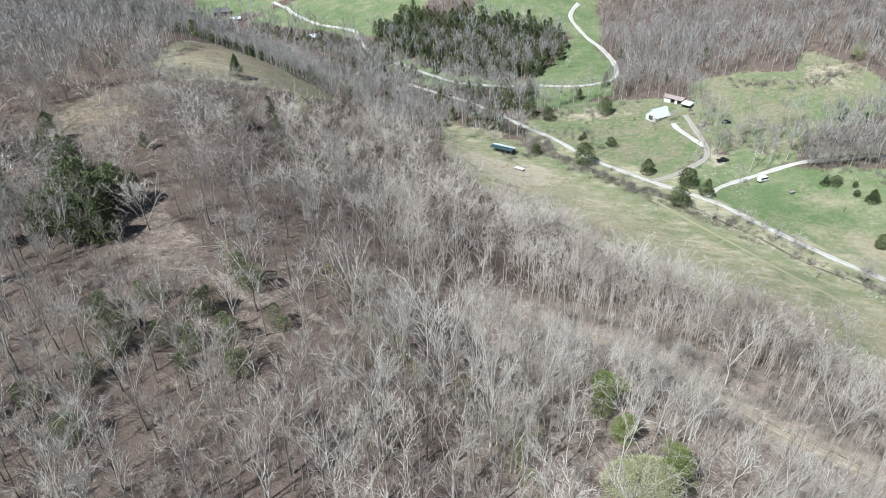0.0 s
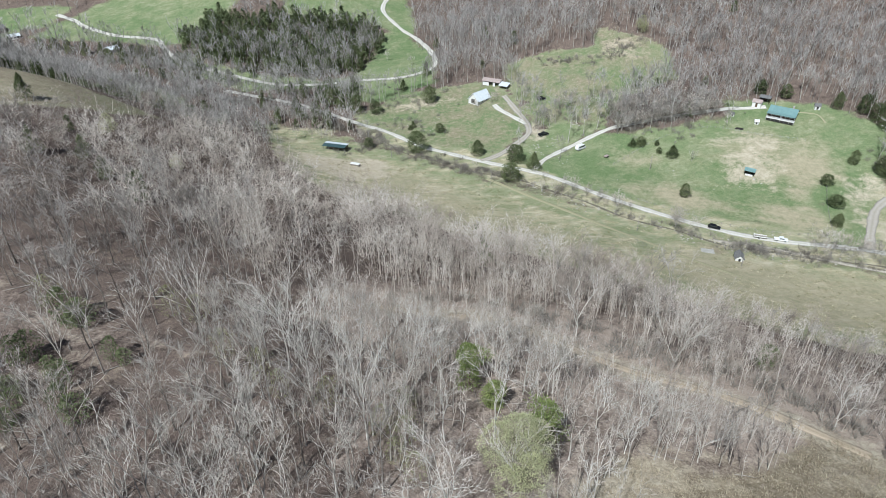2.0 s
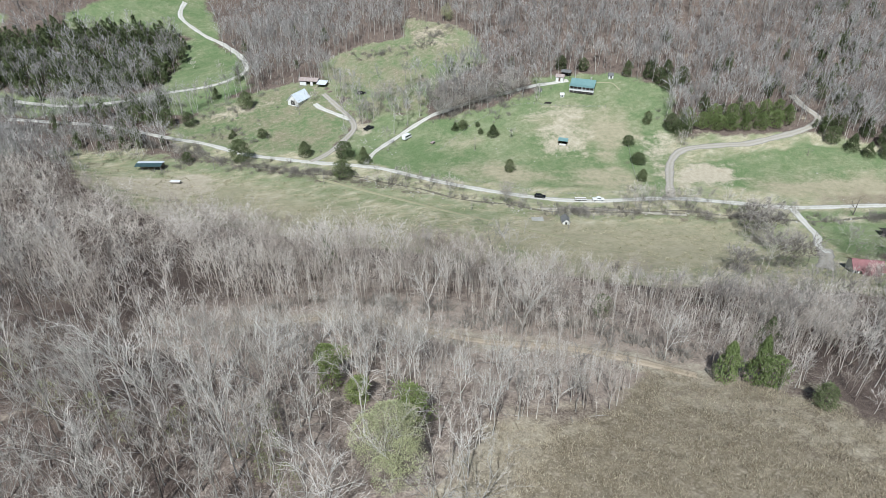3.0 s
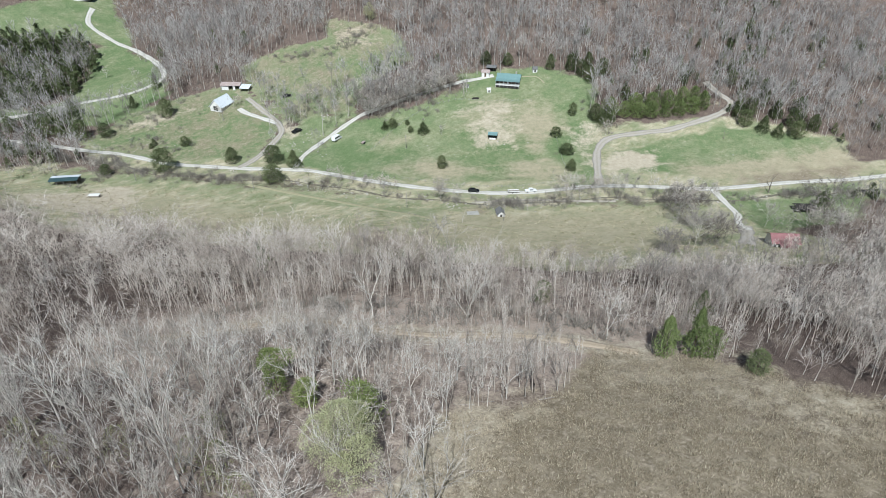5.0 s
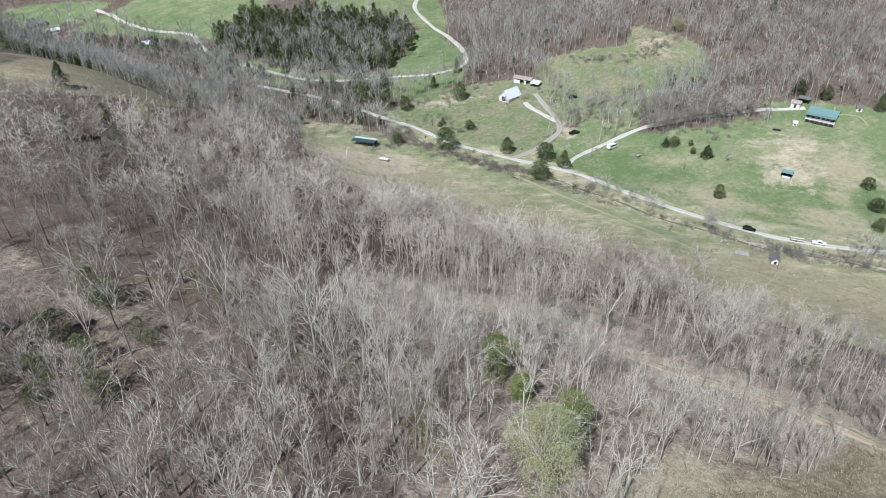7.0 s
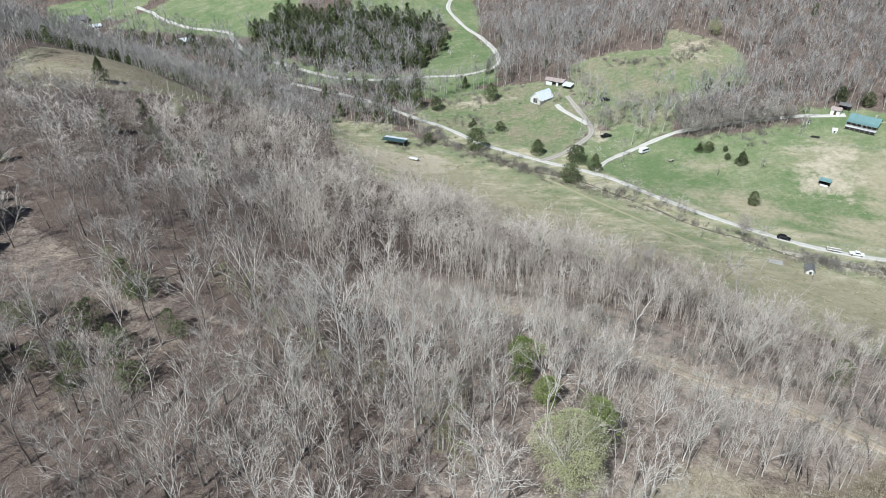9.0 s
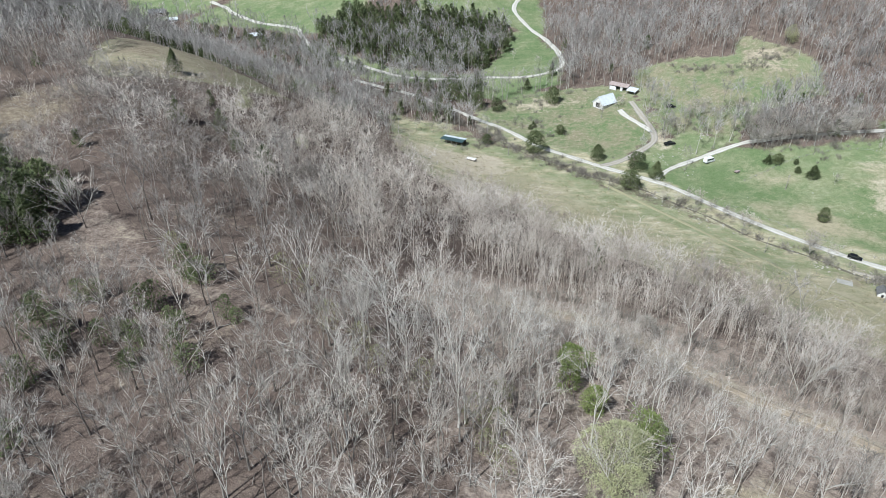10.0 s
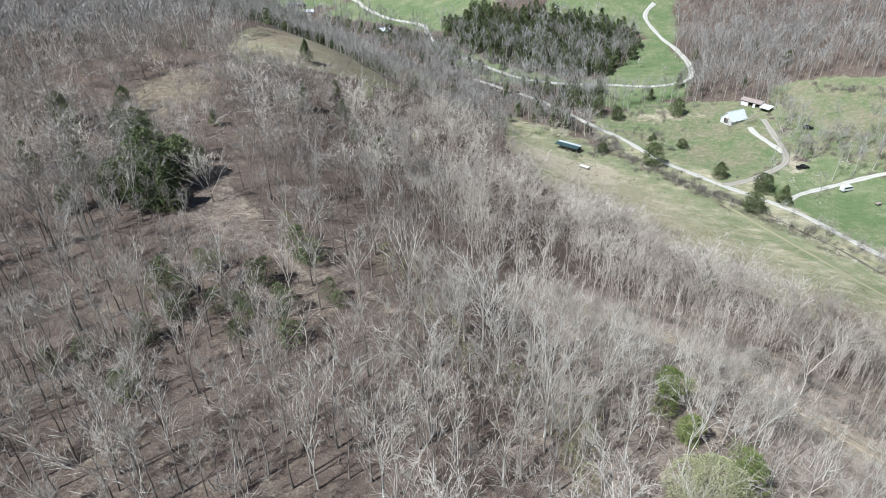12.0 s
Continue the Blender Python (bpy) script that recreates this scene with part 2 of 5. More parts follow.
MAT_STEEL = plain("galvanised_steel", (0.5, 0.51, 0.52), (0.36, 0.37, 0.38), 3.0, 0.45, 0.6)
MAT_WATER, _nt, _b = nodes_of("creek_water", 0.08)
_nt.links.new(ramp(_nt, noise_node(_nt, 1.2, 4), (0.35, (0.12, 0.11, 0.08)), (0.7, (0.24, 0.21, 0.155))), _b.inputs["Base Color"])
bump(_nt, _b, noise_node(_nt, 3.0, 3), 0.25, 0.05)
MAT_GLASS, _nt, _b = nodes_of("dark_window_glass", 0.06)
_nt.links.new(ramp(_nt, noise_node(_nt, 0.7, 2), (0.3, (0.02, 0.024, 0.028)), (0.7, (0.05, 0.056, 0.06))), _b.inputs["Base Color"])
_b.inputs["Specular IOR Level"].default_value = 0.6


# ---- the lie of the land: u runs along the valley, s across it ----
def ease(t):
    t = np.clip(t, 0, 1)
    return t * t * (3 - 2 * t)


def soft(t, w=20.0):
    return 0.5 * (t + np.sqrt(t * t + w * w))


def height(x, y):
    x, y = np.asarray(x, float), np.asarray(y, float)
    u, s = -0.757 * x + 0.653 * y, 0.653 * x + 0.757 * y
    k = ease((u - 120) / 150)
    a, b = 40 + 90 * k, 250 + 20 * k
    near = 60 * (1 - ease((s - a) / (b - a)))
    g = 1 - 0.72 * np.exp(-((u - 235) / 75.0) ** 2)
    far = g * (0.24 * soft(s - 290) + 0.22 * soft(s - 385, 40))
    far = np.where(far > 90, 90 + 60 * (1 - np.exp(-np.maximum(far - 90, 0) / 60)), far)
    roll = 0.7 * np.sin(u / 23 + 1.3 * np.sin(s / 31)) * np.sin(s / 27 + 0.5) + 0.25 * np.sin(u / 7.3) * np.sin(s / 8.9)
    flat = np.exp(-((s - 255) / 30.0) ** 2)
    return near + far + roll * (1 - 0.7 * flat)


def h(x, y):
    return float(height(x, y))


def inside(x, y, poly, ragged=2.0):
    """Signed distance to a plan outline, positive inside, with a ragged edge."""
    x, y = np.asarray(x, float), np.asarray(y, float)
    best, odd = np.full(x.shape, 1e9), np.zeros(x.shape, bool)
    for (x0, y0), (x1, y1) in zip(poly, poly[1:] + poly[:1]):
        dx, dy = x1 - x0, y1 - y0
        t = np.clip(((x - x0) * dx + (y - y0) * dy) / (dx * dx + dy * dy), 0, 1)
        best = np.minimum(best, np.hypot(x - x0 - t * dx, y - y0 - t * dy))
        odd ^= ((y0 > y) != (y1 > y)) & (x < (x1 - x0) * (y - y0) / (y1 - y0 + 1e-9) + x0)
    wob = ragged * (np.sin(x * 0.37 + 2 * np.sin(y * 0.13)) * np.sin(y * 0.31 + 1.7 * np.sin(x * 0.17)) + 0.5 * np.sin(x * 0.9 + y * 0.7))
    return np.where(odd, best, -best) + wob


def glide(points, step=2.0):
    """A smooth line through plan points."""
    p = [Vector(q) for q in points]
    p = [p[0] * 2 - p[1]] + p + [p[-1] * 2 - p[-2]]
    out = []
    for a, b, c, d in zip(p, p[1:], p[2:], p[3:]):
        n = max(1, int((c - b).length / step))
        for i in range(n):
            t = i / n
            out.append(0.5 * ((2 * b) + (c - a) * t + (2 * a - 5 * b + 4 * c - d) * t * t + (3 * b - a - 3 * c + d) * t ** 3))
    return out + [p[-2]]


def away(x, y, line):
    """Distance from plan points to a line."""
    q = np.array(line)
    x, y = np.asarray(x, float), np.asarray(y, float)
    best = np.full(x.shape, 1e9)
    for (x0, y0), (x1, y1) in zip(q[:-1:2], q[1::2]):
        best = np.minimum(best, np.hypot(x - (x0 + x1) / 2, y - (y0 + y1) / 2))
    return best


ROADS = {
    "main": [(330, 82), (302, 97), (277, 113), (247, 129), (230, 144), (209, 161), (181, 176), (162, 191), (138, 219), (119, 247), (110, 257), (91, 274), (80, 285), (67, 300), (53, 324), (39, 341), (21, 365), (-2, 387), (-31, 410)],
    "hollow": [(-160, 590), (-143, 570), (-135, 557), (-111, 530), (-79, 506), (-73, 492), (-62, 468), (-33, 438), (0, 411), (31, 405), (54, 402), (77, 392), (93, 393), (100, 401), (103, 427), (102, 460), (94, 489), (87, 510), (89, 521), (95, 531)],
    "barn": [(91, 274), (102, 278), (116, 287), (123, 294), (125, 305), (124, 319), (123, 334)],
    "barn_side": [(125, 301), (120, 312), (116, 321), (115, 327)],
    "house": [(111, 257), (122, 267), (140, 275), (161, 281), (173, 280), (196, 277), (221, 272), (230, 269), (240, 266)],
    "east": [(210, 160), (224, 174), (236, 184), (248, 187), (265, 180), (278, 173), (301, 167), (316, 166), (321, 169), (322, 178), (325, 188)],
    "red": [(247, 128), (241, 118), (235, 109), (227, 104), (222, 97)],
    "yard": [(226, 101), (215, 94), (203, 88)],
    "field": [(88, 256), (101, 235), (112, 216), (125, 192), (135, 171), (146, 150)],
    "trail": [(15, 109), (26, 106), (40, 103), (50, 90), (58, 80), (68, 71), (76, 62), (84, 50)],
}
LINES = {k: glide(v) for k, v in ROADS.items()}

# Open land: what grows there and its outline in plan.
OPEN = [
    ("straw", [(-8, 352), (57, 291), (88, 254), (132, 209), (158, 180), (222, 131), (188, 100), (134, 92), (118, 104), (87, 149), (66, 168), (38, 212), (10, 240), (-6, 283)]),
    ("mixed", [(40, 350), (75, 368), (125, 352), (128, 300), (100, 279), (62, 308)]),
    ("sward", [(-4, 346), (31, 323), (78, 276), (107, 235), (145, 183), (139, 171), (100, 218), (73, 257), (48, 284), (10, 318)]),
    ("green", [(95, 280), (122, 294), (116, 320), (104, 328), (84, 320), (80, 302)]),
    ("mixed", [(136, 368), (159, 366), (185, 357), (197, 370), (209, 356), (221, 332), (213, 308), (190, 303), (160, 308), (134, 318), (128, 335)]),
    ("green", [(113, 259), (138, 274), (150, 278), (162, 280), (167, 276), (178, 272), (191, 269), (207, 270), (217, 264), (226, 280), (265, 256), (278, 229), (273, 218), (241, 200), (226, 203), (204, 171), (141, 220), (119, 247)]),
    ("green", [(115, 289), (140, 296), (162, 284), (125, 270), (112, 260), (106, 274)]),
    ("straw", [(204, 168), (240, 202), (262, 192), (290, 174), (312, 158), (336, 114), (310, 96), (252, 129)]),
    ("green", [(226, 166), (240, 178), (300, 158), (331, 118), (300, 112), (255, 140)]),
    ("green", [(245, 126), (305, 92), (275, 76), (225, 90)]),
    ("straw", [(222, 137), (248, 127), (232, 96), (236, 70), (205, 58), (184, 66), (166, 80), (146, 96), (190, 106)]),
    ("green", [(198, 163), (222, 208), (245, 222), (264, 198), (240, 192), (214, 162)]),
    ("mixed", [(126, 320), (132, 297), (150, 292), (160, 285), (166, 291), (178, 302), (162, 311), (140, 318)]),
    ("green", [(20, 408), (50, 412), (67, 444), (80, 478), (95, 482), (104, 430), (99, 398), (92, 372), (54, 362), (29, 394)]),
    ("green", [(12, 505), (14, 522), (45, 532), (80, 545), (110, 545), (108, 500), (104, 470), (94, 470), (76, 493), (32, 500)]),
    ("green", [(-175, 560), (-130, 590), (-90, 600), (-20, 545), (-34, 505), (-55, 490), (-76, 494), (-110, 518), (-140, 535)]),
    ("green", [(-20, 405), (2, 402), (24, 400), (24, 416), (-2, 424), (-40, 452), (-60, 480), (-70, 468), (-45, 436)]),
    ("green", [(-250, 600), (-205, 610), (-178, 580), (-190, 566), (-230, 575)]),
    ("green", [(-245, 631), (-219, 634), (-174, 616), (-147, 596), (-165, 570), (-198, 582), (-231, 597)]),
    ("green", [(-112, 446), (-84, 442), (-52, 402), (-58, 386), (-96, 415)]),
    ("ridge", [(-120, 255), (-124, 300), (-110, 312), (-92, 304), (-72, 290), (-50, 288), (-62, 260), (-80, 246), (-98, 236), (-112, 240)]),
    ("earth", [(-134, 196), (-133, 224), (-112, 230), (-101, 222), (-107, 195), (-108, 172), (-123, 184)]),
    ("earth", [(-82, 138), (-77, 160), (-66, 136), (-54, 117), (-40, 108), (-24, 99), (-22, 94), (-46, 104), (-64, 112), (-78, 122)]),
    ("brown", [(23, 30), (28, 46), (45, 54), (58, 49), (74, 53), (82, 55), (89, 45), (96, 32), (101, 19), (100, -10), (40, -10)]),
]
PATCHES = [
    ("bare", [(5, 303), (25, 294), (48, 286), (46, 268), (28, 258), (8, 270)], 0.95),
    ("bare", [(194, 238), (214, 242), (224, 226), (205, 210), (190, 220)], 0.62),
    ("bare", [(205, 259), (222, 248), (234, 234), (226, 230), (212, 243), (201, 252)], 0.6),
    ("bare", [(222, 176), (246, 174), (256, 162), (241, 155), (225, 165)], 1.0),
    ("tan", [(249, 150), (282, 138), (325, 112), (322, 92), (300, 104), (256, 134)], 1.0),
    ("tan", [(222, 234), (242, 228), (236, 208), (208, 200), (214, 222)], 1.0),
    ("brown", [(-118, 262), (-116, 300), (-130, 420), (-100, 330), (-96, 262)], 0.85),
    ("tan", [(180, 192), (206, 172), (214, 186), (194, 202)], 1.0),
    ("tan", [(145, 232), (170, 226), (180, 203), (158, 206)], 0.9),
    ("tan", [(160, 262), (172, 250), (166, 244), (150, 256)], 0.6),
    ("tan", [(194, 240), (206, 252), (226, 250), (248, 228), (240, 211), (213, 205), (192, 222)], 0.62),
    ("bare", [(184, 350), (200, 364), (214, 345), (205, 330), (190, 338)], 0.42),
    ("bare", [(62, 352), (88, 360), (96, 345), (72, 338)], 0.5),
    ("brown", [(60, 335), (84, 330), (92, 318), (66, 318)], 0.55),
    ("rim", [(86, 42), (94, 36), (101, 19), (96, 10), (90, 26)], 0.85),
    ("rim", [(20, 40), (28, 48), (44, 57), (60, 52), (50, 49), (36, 42), (30, 26), (22, 28)], 0.9),
    ("rim", [(70, 47), (86, 50), (89, 36), (92, 23), (92, 16), (86, 14), (82, 22), (79, 33), (76, 44)], 0.75),
    ("straw", [(74, 62), (86, 57), (100, 33), (98, 28), (84, 46), (72, 54)], 0.8),
    ("bare", [(228, 200), (244, 206), (264, 194), (250, 188), (232, 188), (222, 178)], 0.6),
    ("tan", [(140, 180), (215, 131), (182, 104), (132, 114), (112, 160)], 0.66),
    ("tan", [(40, 290), (90, 220), (118, 150), (96, 150), (50, 220), (20, 270)], 0.55),
    ("brown", [(150, 185), (168, 176), (167, 171), (152, 170), (145, 176)], 0.6),
    ("straw", [(-3, 346), (22, 337), (36, 313), (30, 298), (9, 322), (-6, 334)], 0.9),
    ("brown", [(184, 345), (197, 372), (215, 352), (218, 335), (200, 338)], 0.62),
    ("brown", [(268, 128), (318, 104), (312, 92), (272, 112), (258, 124)], 0.75),
    ("bare", [(118, 300), (132, 304), (134, 286), (122, 284)], 0.6),
]


def openness(x, y):
    x = np.asarray(x, float)
    best = np.full(x.shape, -99.0)
    for _, poly in OPEN:
        best = np.maximum(best, inside(x, y, poly))
    return best


def road_gap(x, y):
    best = np.full(np.asarray(x, float).shape, 1e9)
    for key, line in LINES.items():
        best = np.minimum(best, away(x, y, line) - (0.6 if key == "trail" else 0.0))
    best = np.minimum(best, np.where(np.asarray(x) > 40, away(x, y, LINES["main"]) - 12.0, 99.0))
    return best


def mesh_from(name, verts, faces, mat, tone=None, kinds=None):
    """A mesh from arrays of vertices and of faces that all have the same number of corners."""
    verts, faces = np.asarray(verts, np.float32), np.asarray(faces, np.int32)
    me = bpy.data.meshes.new(name)
    n, k = faces.shape
    me.vertices.add(len(verts))
    me.vertices.foreach_set("co", verts.ravel())
    me.loops.add(n * k)
    me.loops.foreach_set("vertex_index", faces.ravel())
    me.polygons.add(n)
    me.polygons.foreach_set("loop_start", np.arange(0, n * k, k, dtype=np.int32))
    me.update(calc_edges=True)
    for one in mat if isinstance(mat, tuple) else (mat,):
        me.materials.append(one)
    if kinds is not None:
        me.polygons.foreach_set("material_index", np.asarray(kinds, np.int32))
    if tone is not None:
        me.attributes.new("tone", "FLOAT", "POINT").data.foreach_set("value", np.asarray(tone, np.float32))
    return me


def build_ground():
    grow = lambda start, n: start * (1.35 ** np.arange(1, n + 1) - 1) * 3
    ss = np.concatenate([-120 - grow(8, 16)[::-1], np.arange(-120, 0, 12), np.arange(0, 420, 3.0), np.arange(420, 640, 7), 640 + grow(10, 15)])
    uu = np.concatenate([-185 - grow(8, 16)[::-1], np.arange(-185, 330, 3.2), np.arange(330, 700, 8), 700 + grow(10, 15)])
    S, U = np.meshgrid(ss, uu, indexing="ij")
    x, y = (-0.757 * U + 0.653 * S).ravel(), (0.653 * U + 0.757 * S).ravel()
    v = np.stack([x, y, height(x, y)], 1)
    i = np.arange(len(ss) * len(uu)).reshape(len(ss), len(uu))
    f = np.stack([i[:-1, :-1], i[1:, :-1], i[1:, 1:], i[:-1, 1:]], -1).reshape(-1, 4)[:, ::-1]
    me = mesh_from("ground", v, f, MAT_GROUND)
    masks = {k: np.zeros(len(x)) for k in ("straw", "green", "brown", "bare", "dry", "tan")}
    for kind, poly in OPEN:
        if kind == "earth":
            masks["brown"] = np.maximum(masks["brown"], (0.55 if poly[0][0] < -100 else 0.2) * ease(0.5 + inside(x, y, poly, 2.5) / 9.0))
        elif kind == "ridge":
            edge = ease(0.5 + inside(x, y, poly, 2.0) / 8.0)
            masks["straw"], masks["brown"] = np.maximum(masks["straw"], edge), np.maximum(masks["brown"], 0.6 * edge)
            masks["green"] = np.maximum(masks["green"], 0.7 * edge * ease((x + 96) / 30))
        elif kind == "mixed":
            edge = ease(0.5 + inside(x, y, poly, 1.5) / 7.0)
            masks["straw"], masks["green"] = np.maximum(masks["straw"], edge), np.maximum(masks["green"], 0.95 * edge)
            masks["brown"] = np.maximum(masks["brown"], 0.44 * edge)
        elif kind == "sward":
            masks["green"] = np.maximum(masks["green"], 0.5 * ease(0.5 + inside(x, y, poly, 2.5) / 12.0))
        else:
            masks[kind] = np.maximum(masks[kind], ease(0.5 + inside(x, y, poly, 1.5) / 7.0))
    for kind, poly, much in PATCHES:
        if kind == "rim":
            rim = much * ease(0.5 + inside(x, y, poly, 2.5) / 7.0)
            masks["brown"], masks["tan"] = masks["brown"] * (1 - 0.6 * rim), np.maximum(masks["tan"], 0.8 * rim)
            masks["bare"] = np.maximum(masks["bare"], 0.6 * rim)
            continue
        masks[kind] = np.maximum(masks[kind], much * ease(0.5 + inside(x, y, poly, 4.0) / 16.0))
    verge = ease((15 - away(x, y, LINES["main"])) / 5) * (x > 40)
    masks["straw"] = np.maximum(masks["straw"], verge)
    strip = ease((6 - np.abs(away(x, y, LINES["main"]) - 15)) / 5) * (x > 70) * (0.653 * x + 0.757 * y < 275)
    masks["green"] = np.maximum(masks["green"], 0.5 * strip)
    masks["dry"] = 0.72 * ease((22 - away(x, y, LINES["trail"])) / 14) + 0.56 * ease(0.5 + inside(x, y, [(2, 42), (2, 105), (60, 160), (130, 95), (100, 40), (60, 50), (30, 36)], 3.0) / 24)
    for kind, poly in OPEN:
        if kind == "earth" and poly[0][0] > -100:
            masks["dry"] = np.maximum(masks["dry"], 0.4 * ease(0.5 + inside(x, y, poly, 2.5) / 8.0))
    for key in ("trail",):
        masks["bare"] = np.maximum(masks["bare"], 0.58 * ease((8.0 - away(x, y, LINES[key])) / 6))
    bank = away(x, y, glide([(p[0] - 7.5, p[1] - 8.0) for p in ROADS["main"]], 2.0))
    masks["bare"] = np.maximum(masks["bare"], (0.42 + 0.22 * np.sin(x * 0.3) * np.sin(y * 0.23)) * ease((5.5 - bank) / 3.5) * (x > 85))
    for k, m in masks.items():
        me.attributes.new(k, "FLOAT", "POINT").data.foreach_set("value", m.astype(np.float32))
    me.polygons.foreach_set("use_smooth", np.ones(len(f), bool))
    return tagged(new("ground", me), "rolling valley ground of leaf litter, pasture and dry grass", "ground", kind="structure")


def build_road(name, line, width, mat, label, lift=0.09):
    rows, across, faces = [], [], []
    for i, p in enumerate(line):
        d = (line[min(i + 1, len(line) - 1)] - line[max(i - 1, 0)]).normalized()
        w = width * (1 + 0.12 * math.sin(i * 0.7) + 0.08 * math.sin(i * 1.9))
        for k in (-0.56, -0.5, -0.25, 0.0, 0.25, 0.5, 0.56):
            q = p + Vector((-d.y, d.x)) * w * k
            edge = abs(k) > 0.52
            rows.append((q.x, q.y, h(q.x, q.y) + (-0.15 if edge else lift + 0.05 * (0.5 - abs(k)))))
            across.append(0.5 - min(abs(k), 0.5))
    for i in range(len(line) - 1):
        for k in range(6):
            a = i * 7 + k
            faces.append((a, a + 1, a + 8, a + 7))
    me = mesh_from(name, rows, np.array(faces)[:, ::-1], mat)
    me.attributes.new("across", "FLOAT", "POINT").data.foreach_set("value", np.array(across, np.float32))
    return tagged(new(name, me), label, "road", kind="structure")


build_ground()
build_road("road_valley", LINES["main"], 3.0, MAT_GRAVEL, "pale gravel valley road beside the creek")
build_road("road_hollow", LINES["hollow"], 3.2, MAT_GRAVEL, "pale gravel road winding up the green hollow")
build_road("road_barn_drive", LINES["barn"], 3.1, MAT_LANE, "dusty gravel farm drive up to the barn")
build_road("road_barn_spur", LINES["barn_side"], 2.8, MAT_GRAVEL, "short gravel spur to the white-roofed barn")
build_road("road_house_drive", LINES["house"], 2.5, MAT_GRAVEL, "narrow pale gravel drive across the pasture")
build_road("road_field_drive", LINES["east"], 3.6, MAT_LANE, "grey gravel drive curving round the field into the woods")
build_road("road_cottage_lane", LINES["red"], 2.8, MAT_GRAVEL, "narrow gravel lane to the red-roofed house")
build_road("road_cottage_yard", LINES["yard"], 5.0, MAT_LANE, "grey gravel yard beside the red-roofed cottage", 0.07)
ledge = glide([(157, 182), (162, 179), (169, 176), (178, 169), (187, 161), (196, 154), (205, 147)])
tagged(build_road("creek_ledge", ledge, 1.5, MAT_LEDGE, "pale washed limestone ledge along the creek", 0.25), category="bank")
build_road("path_house_garden", glide([(248, 257), (252, 254.5), (257, 250), (257, 246), (256, 242)]), 0.9, MAT_STRAW, "worn pale footpath curving behind the house", 0.04)
build_road("road_field_track", LINES["field"], 2.0, MAT_STRAW, "faint straw-coloured farm track through the field", 0.03)
build_road("road_wood_trail", LINES["trail"], 2.8, MAT_TRAIL, "trodden earth trail through the leafless woods", 0.05)


# ---- trees ----
class Limbs:
    """Collects tapered stems as triangles; stems with few sides and twigs of one bent sliver."""

    def __init__(self):
        self.v, self.f = [], []

    def stem(self, path, radii, sides):
        base = len(self.v)
        for i, (p, r) in enumerate(zip(path, radii)):
            d = (path[min(i + 1, len(path) - 1)] - path[max(i - 1, 0)]).normalized()
            a = d.orthogonal().normalized()
            b = d.cross(a)
            if i == len(path) - 1:
                self.v.append(p)
                break
            for k in range(sides):
                w = 2 * math.pi * k / sides
                self.v.append(p + (a * math.cos(w) + b * math.sin(w)) * r)
        for i in range(len(path) - 2):
            for k in range(sides):
                p0, p1 = base + i * sides + k, base + i * sides + (k + 1) % sides
                self.f += [(p0, p1, p1 + sides), (p0, p1 + sides, p0 + sides)]
        tip, last = len(self.v) - 1, base + (len(path) - 2) * sides
        for k in range(sides):
            self.f.append((last + k, last + (k + 1) % sides, tip))

    def sliver(self, p, q, w, rng):
        d = q - p
        side = d.cross(Vector((rng.uniform(-1, 1), rng.uniform(-1, 1), rng.uniform(-1, 1)))).normalized() * w * 0.5
        n = len(self.v)
        self.v += [p + side, p - side, q]
        self.f.append((n, n + 1, n + 2))

    def arrays(self):
        return np.array([tuple(p) for p in self.v], np.float32), np.array(self.f, np.int32)


